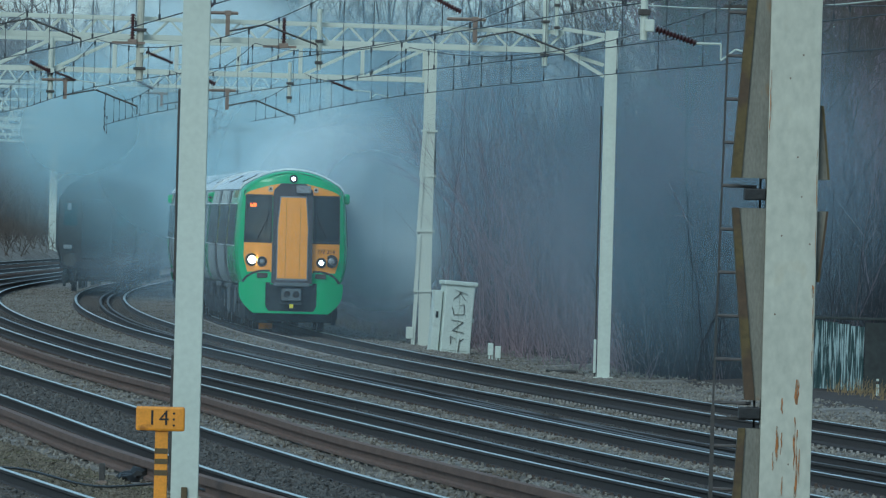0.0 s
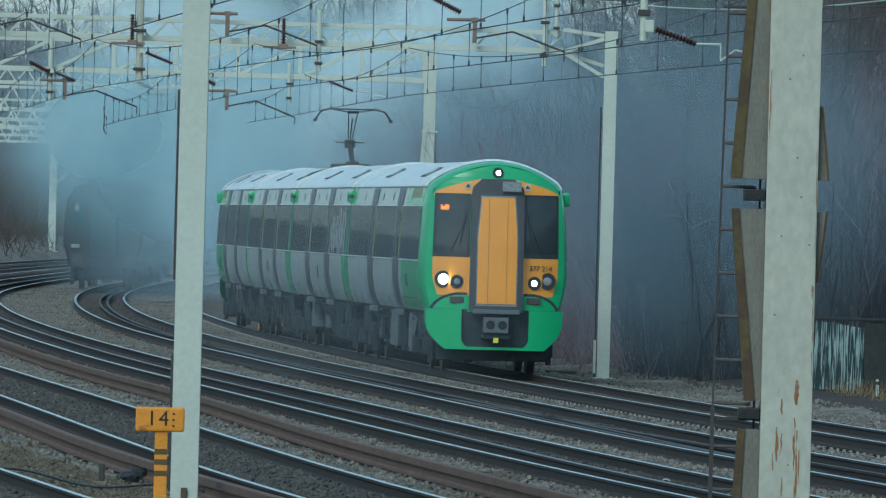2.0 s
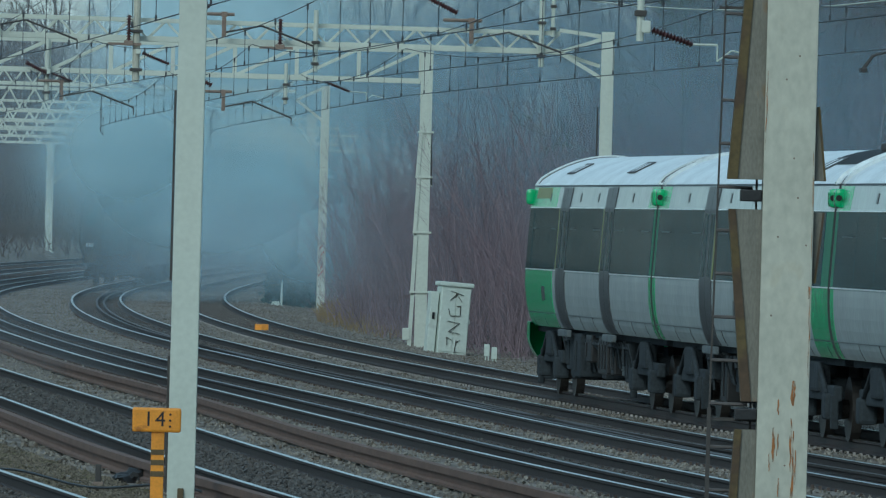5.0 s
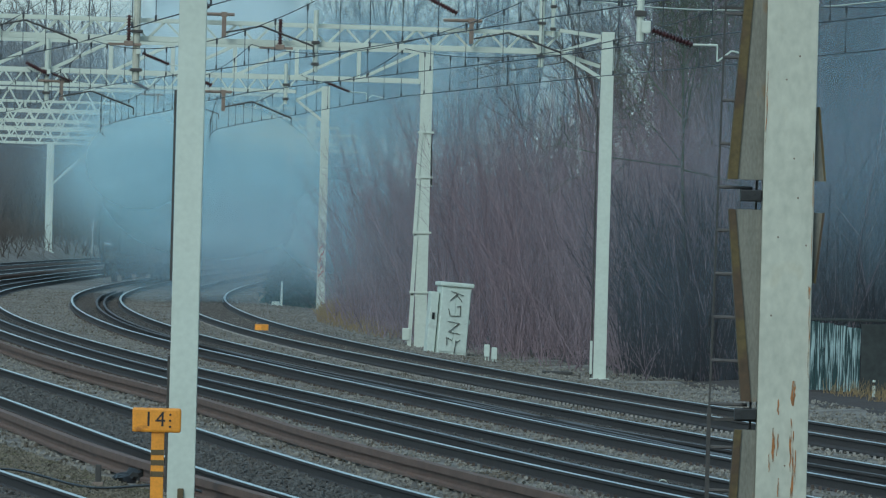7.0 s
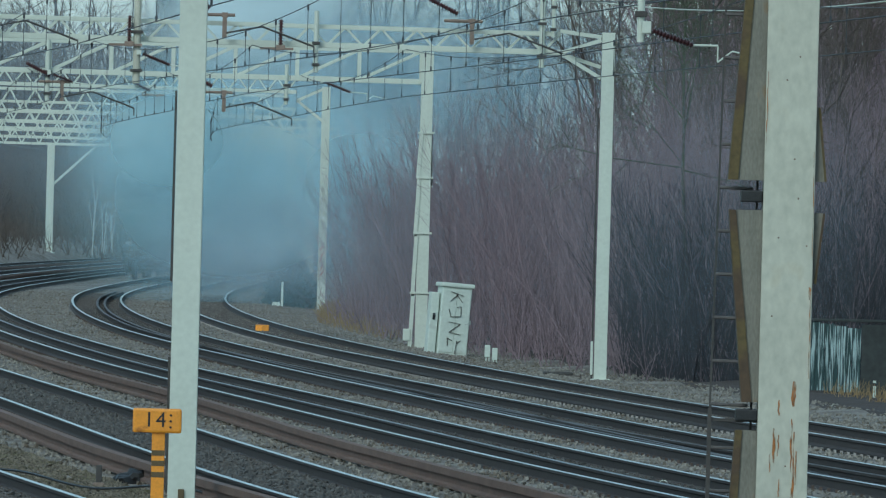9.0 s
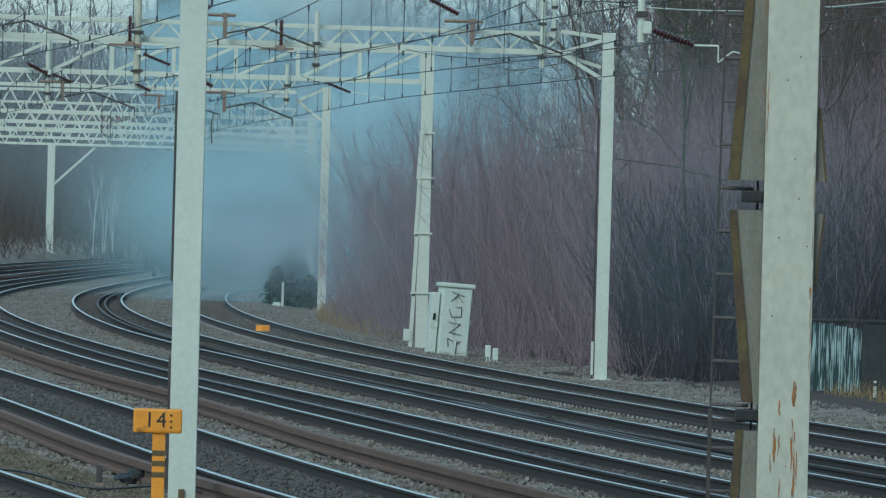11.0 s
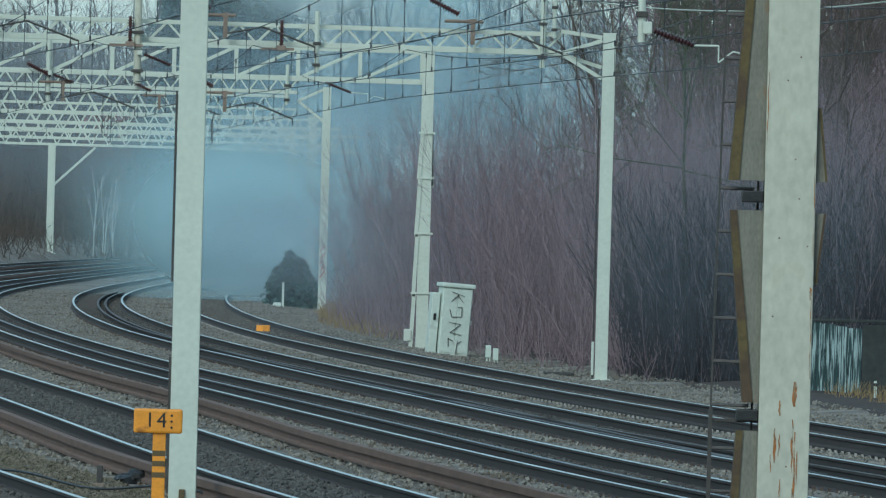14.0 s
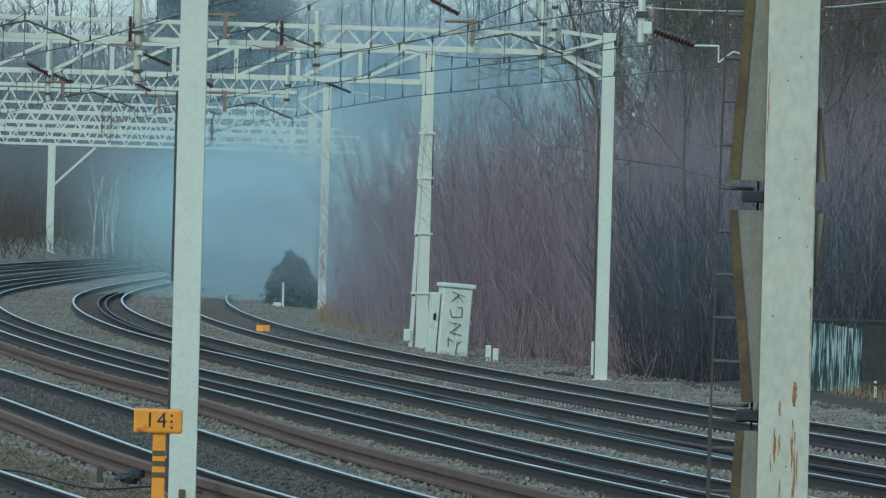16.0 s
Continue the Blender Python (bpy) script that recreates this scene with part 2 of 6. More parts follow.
def off2(d):
    return smooth_between(d, (0, 140, 155, 180, 220, 300, 391, 600), (-3.2, -3.2, -3.15, -2.92, -2.97, -3.15, -3.38, -3.38))


def off3(d):
    return smooth_between(d, (0, 119, 129, 150, 168, 185, 215, 240, 275, 391, 600), (-6.4, -6.37, -6.3, -6.1, -5.95, -5.88, -6.03, -6.1, -6.35, -7.45, -7.45))


def off4(d):
    return smooth_between(d, (0, 117, 126, 137, 150, 165, 178, 206, 391, 600), (-10.9, -10.72, -10.55, -10.37, -10.12, -9.92, -9.83, -9.83, -10.9, -10.9))


TRACKS = [lambda d: 0 * d, off2, off3, off4, lambda d: 0 * d - 14.42]
# the outer rail stands a little higher on the curve
CANT = [(0.04, 0.05, 0.055, 0.02), (0, 0.02, 0.05, 0.01), (0, 0, 0.02, 0.05), (0, 0, 0, 0), (0, 0, 0, 0)]


def swept(name, xs, ds, profile, material, parent, z=0.0, label=""):
    """A profile (x, z points) drawn along the line."""
    k = len(profile)
    sl = np.gradient(xs, ds)
    nx, ny = 1 / np.sqrt(1 + sl ** 2), -sl / np.sqrt(1 + sl ** 2)
    px, pz = np.array([p[0] for p in profile]), np.array([p[1] for p in profile])
    verts = np.stack([xs[:, None] + px * nx[:, None], ds[:, None] + px * ny[:, None], np.broadcast_to(z, xs.shape)[:, None] + pz + 0 * xs[:, None]], -1).reshape(-1, 3)
    faces = [(i * k + j, i * k + (j + 1) % k, (i + 1) * k + (j + 1) % k, (i + 1) * k + j) for i in range(len(ds) - 1) for j in range(k)]
    return raw(name, verts.tolist(), faces, material, parent, label)


RAIL = [(-0.07, -0.16), (0.07, -0.16), (0.07, -0.145), (0.012, -0.12), (0.012, -0.045), (0.035, -0.03), (0.035, -0.004), (-0.035, -0.004), (-0.035, -0.03), (-0.012, -0.045), (-0.012, -0.12), (-0.07, -0.145)]
HEAD = [(-0.033, -0.003), (0.033, -0.003), (0.03, 0.0), (-0.03, 0.0)]
COND = [(-0.06, -0.12), (0.06, -0.12), (0.06, -0.09), (0.02, -0.07), (0.02, 0.0), (0.055, 0.01), (0.055, 0.085), (-0.055, 0.085), (-0.055, 0.01), (-0.02, 0.0), (-0.02, -0.07), (-0.06, -0.09)]
DS = np.concatenate([np.arange(-60, 90, 10.0), np.arange(90, 520, 4.0), np.arange(520, 1101, 20.0)])


def build_tracks():
    for i, off in enumerate(TRACKS):
        tr = thing("railway_track", pose(0, 0, 0), "curved railway track with polished rail heads in ballast", "railway track", "tracks of the main line", "structure")
        for side in (-0.7525, 0.7525):
            xs = tx(DS) + off(DS) + side
            lift = np.interp(DS, (150, 180, 225, 280), CANT[i]) * (side < 0)
            rail = swept("rail", xs, DS, RAIL, M_RAILSIDE, tr, lift)
            swept("rail_head", xs, DS, HEAD, M_RAILTOP, rail, lift, "shiny worn rail head")
        # oily stones between the rails
        ds = DS[DS < 330]
        strip = tx(ds) + off(ds)
        k = len(ds)
        vs = [(x + s, d, z) for x, d in zip(strip, ds) for s, z in ((-0.67, -0.142), (-0.3, -0.132), (0.3, -0.132), (0.67, -0.142))]
        raw("oily_ballast", vs, [(4 * q + j, 4 * q + j + 1, 4 * q + j + 5, 4 * q + j + 4) for q in range(k - 1) for j in range(3)], (M_BALLAST, M_OILY, M_OILY, M_MIDSTONE, M_MIDSTONE)[i], tr, "ballast between the rails")
        # rail clips
        ds = np.arange(98, 330, 0.65)
        b = np.array([(sx * 0.018, sy * 0.03, z) for z in (-0.155, -0.115) for sx, sy in ((-1, -1), (1, -1), (1, 1), (-1, 1))])
        q = [(4, 5, 6, 7), (0, 1, 5, 4), (1, 2, 6, 5), (2, 3, 7, 6), (3, 0, 4, 7)]
        for side in (-0.7525 - 0.105, -0.7525 + 0.105, 0.7525 - 0.105, 0.7525 + 0.105):
            c = np.stack([tx(ds) + off(ds) + side, ds, 0 * ds], -1)
            verts = (c[:, None, :] + b).reshape(-1, 3)
            pale = i == 0 and side < -0.8
            tagged(raw("rail_clips", verts.tolist(), [tuple(8 * n + v for v in f) for n in range(len(ds)) for f in q], M_PALECLIP if pale else M_CLIP, tr), kind="stuff")
        # sleepers
        ds = np.arange(96, 420, 0.65)
        xs = tx(ds) + off(ds)
        b = np.array([(sx * 0.66, sy * 0.12, z) for z in (-0.30, -0.122) for sx, sy in ((-1, -1), (1, -1), (1, 1), (-1, 1))])
        verts = (np.stack([xs, ds, 0 * ds], -1)[:, None, :] + b).reshape(-1, 3)
        q = [(4, 5, 6, 7), (0, 1, 5, 4), (1, 2, 6, 5), (2, 3, 7, 6), (3, 0, 4, 7)]
        faces = [tuple(8 * n + c for c in f) for n in range(len(ds)) for f in q]
        tagged(raw("sleepers", verts.tolist(), faces, M_SLEEPER, tr), kind="stuff")
    blades = thing("switch_rails", pose(0, 0, 0), "long switch blades lying between the running rails", "switch rails", "", "structure")
    ds = np.arange(128, 420, 4.0)
    for dd, vv in (((140, 165, 200, 280, 391, 420), (-0.62, -0.25, -0.05, -0.3, 0.1, 0.3)), ((150, 180, 210, 300, 391, 420), (-0.62, -0.45, -0.3, -0.05, 0.35, 0.55)), ((128, 160, 185, 215), (0.05, -0.2, -0.45, -0.63))):
        d2 = ds[ds <= dd[-1]]
        xs = tx(d2) + TRACKS[1](d2) + smooth_between(d2, dd, vv)
        swept("blade", xs, d2, RAIL, M_RAILSIDE, blades)
        swept("blade_head", xs, d2, HEAD, M_RUSTHEAD, blades)
    tr = thing("check_rail", pose(0, 0, 0), "dull dark middle rail between the running rails", "check rail", "", "structure")
    mid = smooth_between(DS, (0, 121, 136, 150, 160, 175, 190, 236, 260, 291, 391), (-6.75, -6.75, -6.62, -6.3, -6.24, -6.1, -6.14, -6.2, -6.28, -6.5, -7.3))
    rail = swept("rail", tx(DS) + mid, DS, RAIL, M_RAILSIDE, tr, 0.03)
    swept("rail_head", tx(DS) + mid, DS, HEAD, M_DULLTOP, rail, 0.03)
    first_line = ((0, 116, 131, 140, 150, 159, 175, 200, 241, 391), (-8.9, -8.85, -8.6, -8.5, -8.3, -8.05, -7.8, -7.85, -7.8, -9.1))
    second_line = ((0, 113, 124, 133, 141, 149, 157, 200, 391), (-12.1, -12.03, -12.0, -11.94, -11.8, -11.66, -11.52, -11.35, -12.2))
    for ds, vs in (first_line, second_line):
        tr = thing("conductor_rail", pose(0, 0, 0), "brown rusted conductor rail on ballast", "conductor rail", "conductor rails", "structure")
        swept("rail", tx(DS) + smooth_between(DS, ds, vs, 7), DS, COND, M_BROWN, tr)


def ground_z(u, d):
    """Height of the ground, u metres right of the main track's centre."""
    z = np.interp(u, (-300, -60, -26, -19, -16, -13.2, 1.8, 3.4, 8.5, 12, 22, 40, 300), (6, 5, 0.7, 0.35, -0.15, -0.15, -0.15, -0.3, -0.32, 0.4, 4.0, 7.0, 11.0))
    return z + 0.85 * np.clip((np.asarray(d) - 520) / 90, 0, 1) * np.clip((-np.asarray(u) - 15.4) / 1.5, 0, 1)


def build_ground():
    us = np.concatenate([[-3000, -800, -300, -120, -60, -40, -30, -26, -22, -19], np.arange(-16, 4, 0.5), [4, 5, 6.5, 8.5, 10, 12, 15, 18, 22, 30, 40, 80, 200, 700, 3000]])
    ds = np.concatenate([[-700, -300, -120, -60, -20, 20, 60], np.arange(90, 460, 1.5), np.arange(460, 900, 15), [950, 1100, 1500, 2500, 4500]])
    rng = np.random.default_rng(4)
    D, U = np.meshgrid(ds, us, indexing="ij")
    Z = ground_z(U, D) + np.where(np.abs(U + 6) < 10.5, rng.normal(0, 0.006, U.shape), rng.normal(0, 0.05, U.shape) * np.where(D > 330, 0.15, 1.0))
    V = np.stack([tx(D) + U, D, Z], -1).reshape(-1, 3)
    k = len(us)
    faces = [(i * k + j, i * k + j + 1, (i + 1) * k + j + 1, (i + 1) * k + j) for i in range(len(ds) - 1) for j in range(k - 1)]
    g = raw("ground", V.tolist(), faces, M_BALLAST, None)
    g.data.materials.append(M_EARTH)
    mid = [abs((us[f[0] % k] + us[f[1] % k]) / 2 + 6) > 11.5 for f in faces]
    g.data.polygons.foreach_set("material_index", [int(m) for m in mid])
    tagged(g, "grey-brown ballast and leaf-littered banks", "ground", kind="structure")
    # loose stones on the near ballast
    n = 125000
    d = 103 + 330 * rng.random(n) ** 1.8
    u = rng.uniform(-16, 5.6, n)
    keep = np.ones(n, bool)
    for i, off in enumerate(TRACKS):
        o = off(d)
        for s in (-0.75, 0.75):
            keep &= np.abs(u - o - s) > 0.13
        keep &= ~((np.abs(u - o) < 0.75) & (rng.random(n) < (0.1, 0.985, 0.985, 0.9, 0.93)[i]))
    d, u = d[keep], u[keep]
    n = len(d)
    h = ground_z(u, d) + 0.004 + 0.016 * rng.random(n)
    soil = (u > -13.5) & (u < -12.25)
    stones(rng, d[~soil], u[~soil], h[~soil], (0.013, 0.034), M_STONE, "loose grey and rust-stained ballast stones")
    n = 11000
    d = np.concatenate([d[soil], rng.uniform(104, 150, n)])
    u = np.concatenate([u[soil], rng.uniform(-13.5, -12.25, n)])
    stones(rng, d, u, ground_z(u, d) + 0.002 + 0.014 * rng.random(len(d)), (0.009, 0.026), M_SOIL, "earth-stained stones and litter between two tracks")
    for i, off in enumerate(TRACKS):
        if i:
            n = (0, 5000, 9000, 9000, 1500)[i]
            d = 104 + (250, 250, 230, 130, 60)[i] * rng.random(n) ** 1.4
            u = off(d) + rng.uniform(-0.62, 0.62, n)
            stones(rng, d, u, -0.13 + 0.02 * rng.random(n), (0.014, 0.036), M_OILSTONE, "oil-blackened ballast stones between the rails")


def stones(rng, d, u, height, sizes, material, label):
    """Loose broken stones, each a rough octahedron."""
    n = len(d)
    base = np.array([(1, 0, 0), (0, 1, 0), (-1, 0, 0), (0, -1, 0), (0, 0, 0.75), (0, 0, -0.75)], float)
    size = rng.uniform(*sizes, (n, 1, 1)) * rng.uniform(0.7, 1.4, (n, 6, 1))
    qr = rng.normal(0, 1, (n, 4))
    qr /= np.linalg.norm(qr, axis=1, keepdims=True)
    w, x, y, z = qr.T
    R = np.stack([np.stack([1 - 2 * (y * y + z * z), 2 * (x * y - z * w), 2 * (x * z + y * w)], -1),
                  np.stack([2 * (x * y + z * w), 1 - 2 * (x * x + z * z), 2 * (y * z - x * w)], -1),
                  np.stack([2 * (x * z - y * w), 2 * (y * z + x * w), 1 - 2 * (x * x + y * y)], -1)], 1)
    P = np.einsum("nij,nkj->nki", R, base * size + rng.normal(0, 0.006, (n, 6, 3)))
    P += np.stack([tx(d) + u, d, height], -1)[:, None, :]
    q = np.array([(0, 1, 4), (1, 2, 4), (2, 3, 4), (3, 0, 4), (1, 0, 5), (2, 1, 5), (3, 2, 5), (0, 3, 5)])
    faces = (np.arange(n)[:, None, None] * 6 + q).reshape(-1, 3)
    st = raw("ballast_stones", P.reshape(-1, 3).tolist(), faces.tolist(), material)
    tagged(st, label, "ballast", kind="stuff")


build_ground()
build_tracks()


# ---- overhead line structures ----
def h_mast(name, x, y, z0, z1, w, dpt, material, label, group="line masts"):
    """A rolled H-section mast: two flanges, a web, a base plate with a plinth."""
    m = thing(name, pose(x, y, z0), label, "mast", group)
    h = z1 - z0
    bm = bmesh.new()
    box(bm, -w / 2, w / 2, -dpt / 2, -dpt / 2 + 0.02, 0, h, 0.004)
    part("front_flange", bm, material, m)
    bm = bmesh.new()
    box(bm, -w / 2, w / 2, dpt / 2 - 0.02, dpt / 2, 0, h, 0.004)
    part("rear_flange", bm, material, m)
    bm = bmesh.new()
    box(bm, -0.012, 0.012, -dpt / 2 + 0.021, dpt / 2 - 0.021, 0, h)
    part("web", bm, material, m)
    bm = bmesh.new()
    box(bm, -w * 0.8, w * 0.8, -dpt * 0.8, dpt * 0.8, -0.3, 0.02, 0.02)
    part("base_plate", bm, M_GALV, m)
    bm = bmesh.new()
    box(bm, -w / 2 - 0.01, w / 2 + 0.01, -dpt / 2, dpt / 2, h, h + 0.02, 0.005)
    part("cap_plate", bm, M_GALV, m)
    return m


def truss(name, a, b, drop, bays, style, w, label):
    """A lattice beam from a to b (upper chord ends), drop metres deep, with a second face behind."""
    g = thing(name, pose(*a), label, "gantry beam", "overhead gantries")
    L = Vector(b) - Vector(a)
    for back in (0.0, 0.45):
        o = Vector((0, back, 0))
        bm = bmesh.new()
        bar(bm, o, L + o, w * 1.1)
        part("upper_chord", bm, M_GALV, g)
        bm = bmesh.new()
        bar(bm, o - Vector((0, 0, drop)), L + o - Vector((0, 0, drop)), w * 1.45)
        part("lower_chord", bm, M_GALV, g)
        for i in range(bays):
            p, q = L * (i / bays) + o, L * ((i + 1) / bays) + o
            dn = Vector((0, 0, -drop))
            bm = bmesh.new()
            if style == "warren":
                mid = (p + q) / 2 + dn
                bar(bm, p, mid, w * 0.55)
                bar(bm, mid, q, w * 0.55)
            else:
                bar(bm, p, p + dn, w * 1.1)
                bar(bm, q + dn, p, w * 0.85)
            part("lattice_bar", bm, M_GALV, g)
    return g


def braces(ob, rows, w, material=M_GALV, name="brace"):
    for a, b in rows:
        bm = bmesh.new()
        bar(bm, a, b, w)
        part(name, bm, material, ob)


def insulator(bm, a, b, r, sheds):
    """A ribbed insulator from a to b."""
    a, b = Vector(a), Vector(b)
    bar(bm, a, b, r * 0.9, sides=8)
    q = (b - a).to_track_quat("Z", "Y").to_matrix().to_4x4()
    for i in range(sheds):
        c = a.lerp(b, (i + 0.5) / sheds)
        bmesh.ops.create_cone(bm, cap_ends=True, segments=10, radius1=r, radius2=r * 0.55, depth=(b - a).length / sheds * 0.5, matrix=Matrix.Translation(c) @ q)


def drop_post(x, y, z0, z1, w, label="grey drop post clamped to the gantry beam", material=None):
    p = thing("drop_post", pose(x, y, z0), label, "drop post", "drop posts of the gantries")
    bm = bmesh.new()
    bar(bm, (0, 0, 0), (0, 0, z1 - z0), w, sides=10)
    part("tube", bm, material or M_GALV, p)
    for k in (0.1, 0.45):
        bm = bmesh.new()
        box(bm, -w * 0.8, w * 0.8, -w * 0.8, w * 0.8, (z1 - z0) * k, (z1 - z0) * k + 0.06, 0.01)
        part("clamp", bm, M_STEEL, p)
    return p


def registration(x, y, z, reach, rise=0.14, drop=0.35, flip=1):
    """A stub post under a cross bar, with a cranked steady arm and a ribbed insulator."""
    r = thing("registration_arm", pose(x, y, z), "rusty registration arm with dark red insulator under a gantry", "registration arm", "registration arms")
    bm = bmesh.new()
    bar(bm, (0, 0, 0), (0, 0, -drop - 0.1), 0.085)
    part("stub_post", bm, M_RUSTY, r)
    bm = bmesh.new()
    bar(bm, (-0.55 * flip, 0, 0), (0.2 * flip, 0, 0), 0.065, sides=8)
    box(bm, -0.06, 0.06, -0.05, 0.05, -0.05, 0.05, 0.01)
    part("cross_bar", bm, M_RUSTY, r)
    bm = bmesh.new()
    knee = (reach * 0.42 * flip, -0.05, -drop + rise)
    bar(bm, (0.04 * flip, -0.05, -drop), knee, 0.035, sides=8)
    bar(bm, knee, (reach * flip, -0.05, -drop - rise * 1.6), 0.04, sides=8)
    part("steady_arm", bm, M_STEEL, r)
    bm = bmesh.new()
    insulator(bm, (-0.28 * flip, 0, 0.14), (-0.85 * flip, 0, 0.42), 0.075, 11)
    part("insulator", bm, M_INSUL, r)
    bm = bmesh.new()
    bar(bm, (reach * flip, -0.05, -drop - rise * 1.6), (reach * flip, -0.05, -drop - rise * 1.6 - 0.18), 0.03, sides=6)
    part("wire_clamp", bm, M_STEEL, r)
    return r


def strut_insulator(a, b, tail):
    """A post insulator slanting from a to b, carried on by a thin tube to tail."""
    r = thing("insulated_strut", pose(*a), "dark red ribbed insulator with a pale strut tube", "insulator", "registration arms")
    a, b, c = Vector((0, 0, 0)), Vector(b) - Vector(a), Vector(tail) - Vector(a)
    bm = bmesh.new()
    insulator(bm, b * 0.12, b, 0.048, 12)
    part("insulator", bm, M_INSUL, r)
    bm = bmesh.new()
    bar(bm, b, c, 0.022, sides=8)
    part("strut_tube", bm, M_GALV, r)
    bm = bmesh.new()
    box(bm, -0.05, 0.04, -0.03, 0.03, -0.05, 0.07, 0.012)
    part("bracket", bm, M_GALV, r)
    bm = bmesh.new()
    bar(bm, c, c + Vector((0, 0, -0.16)), 0.016, sides=6)
    bar(bm, c + Vector((0, 0, -0.16)), c + Vector((0.14, 0, -0.05)), 0.016, sides=6)
    bar(bm, c + Vector((0.14, 0, -0.05)), c + Vector((0.45, 0, -0.12)), 0.016, sides=6)
    part("hanger", bm, M_GALV, r)


def gantries():
    # first gantry, with its mast and knee braces
    m = h_mast("gantry_mast", 3.14, 233.0, -0.3, 6.45, 0.245, 0.27, M_GALV, "pale grey steel gantry mast beside the ballast shoulder")
    braces(m, [((-0.14, 0, 6.62), (-0.95, 0, 6.35)), ((-0.14, 0, 5.88), (-0.95, 0, 6.35)), ((-0.14, 0.3, 6.1), (-0.9, 0.3, 6.33))], 0.07)
    bm = bmesh.new()
    bar(bm, (-0.17, -0.1, 0), (-0.17, -0.1, 5.3), 0.035, sides=6)
    part("cable_conduit", bm, M_STEEL, m)
    bm = bmesh.new()
    box(bm, -0.2, -0.15, -0.16, -0.06, 0.1, 0.75, 0.01)
    part("cable_guard", bm, M_GALV, m)
    truss("gantry_beam", (2.2, 233, 6.42), (-13.2, 233.4, 6.52), 0.36, 22, "warren", 0.072, "pale grey lattice gantry beam spanning the tracks")
    bm = bmesh.new()
    bar(bm, (-0.95, 0, 6.78), (-0.14, 0, 6.68), 0.075)
    part("upper_chord", bm, M_GALV, m)
    # second gantry
    m = h_mast("gantry_mast", -0.45, 280.0, -0.3, 6.65, 0.28, 0.27, M_GALV, "pale grey steel gantry mast with white cable trunking")
    for z0, z1, dx in ((0.0, 1.35, -0.26), (1.25, 2.75, -0.22), (2.65, 4.05, -0.19), (4.0, 5.1, -0.16)):
        bm = bmesh.new()
        bar(bm, (dx, -0.12, z0), (dx + 0.06, -0.12, z1), 0.09)
        box(bm, dx - 0.02, 0.2, -0.17, -0.145, z1 - 0.05, z1, 0.005)
        part("cable_trunking", bm, M_GALV, m)
    for k in range(4):
        bm = bmesh.new()
        bar(bm, (0.17, -0.1, 3.9 - 0.03 * k), (0.12, -0.1, 5.5), 0.03)
        part("cable_conduit", bm, M_GALV, m)
    bm = bmesh.new()
    box(bm, -0.42, -0.24, -0.2, -0.02, 0.2, 0.48, 0.02)
    part("switch_box", bm, M_GALV, m)
    truss("gantry_beam", (-0.6, 280, 6.68), (-16.6, 280.4, 6.75), 0.71, 11, "pratt", 0.08, "pale grey deep gantry beam with upright posts")
    # farther gantries
    m = h_mast("gantry_mast", -3.92, 391.0, -0.3, 7.0, 0.27, 0.27, M_GALV, "pale steel gantry mast with red scrawl near its foot")
    braces(m, [((-0.1, 0, 6.2), (-0.95, 0, 6.85)), ((-0.1, 0, 7.25), (-0.95, 0, 6.85))], 0.09)
    for k in range(5):
        bm = bmesh.new()
        bar(bm, (-0.09 + 0.05 * (k % 2), -0.145, 1.1 + 0.22 * k), (0.08 - 0.04 * (k % 3), -0.145, 1.32 + 0.2 * k), 0.03)
        part("paint_scrawl", bm, M_SCRAWL, m, "red painted scrawl")
    truss("gantry_beam", (-4.9, 391, 7.28), (-21.5, 391, 7.34), 0.45, 26, "warren", 0.08, "pale lattice gantry beam")
    m = h_mast("gantry_mast", -5.25, 470.0, -0.3, 6.75, 0.36, 0.3, M_GALV, "pale gantry mast in the haze")
    braces(m, [((-0.1, 0, 5.0), (-1.9, 0, 7.0))], 0.12)
    for d, x, z, dp in ((470, -6.2, 7.5, 0.87), (525, -6.6, 7.5, 0.87), (580, -6.2, 7.5, 0.87), (635, -5.6, 7.5, 0.87), (690, -5.0, 7.5, 0.9)):
        truss("gantry_beam", (x, d, z), (x - 23, d + 2, z + 0.06), dp, 23, "warren", 0.10, "pale lattice gantry beam in the haze")
    m = h_mast("gantry_mast", -22.75, 691.0, 0.35, 6.6, 0.42, 0.4, M_GALV, "pale far gantry mast with a slanting brace")
    braces(m, [((0.1, 0, 3.9), (2.5, 0, 6.15))], 0.13)
    h_mast("gantry_mast", -7.0, 545.0, -0.3, 6.9, 0.25, 0.25, M_GALV, "pale gantry mast in the haze")
    # drop posts and registration gear
    drop_post(-6.05, 232.9, 5.25, 7.4, 0.15, "tan painted drop post clamped to the gantry beam", M_CREAM)
    drop_post(-2.56, 232.9, 5.55, 6.75, 0.10)
    drop_post(1.84, 232.9, 5.75, 7.6, 0.11)
    drop_post(2.06, 232.9, 6.35, 7.6, 0.08, "pale post above the gantry beam")
    drop_post(-3.75, 280, 5.35, 6.3, 0.09)
    drop_post(-9.35, 280, 5.3, 6.75, 0.12)
    drop_post(-9.9, 232.9, 6.2, 7.4, 0.14)
    registration(0.47, 232.8, 6.62, 1.75)
    registration(-4.35, 232.8, 6.62, 1.75)
    registration(-8.95, 232.8, 6.62, 1.75)
    registration(-5.2, 279.9, 5.6, 1.6)
    registration(-9.0, 279.9, 5.75, 1.7)
    registration(-9.4, 390.8, 6.6, 2.0)
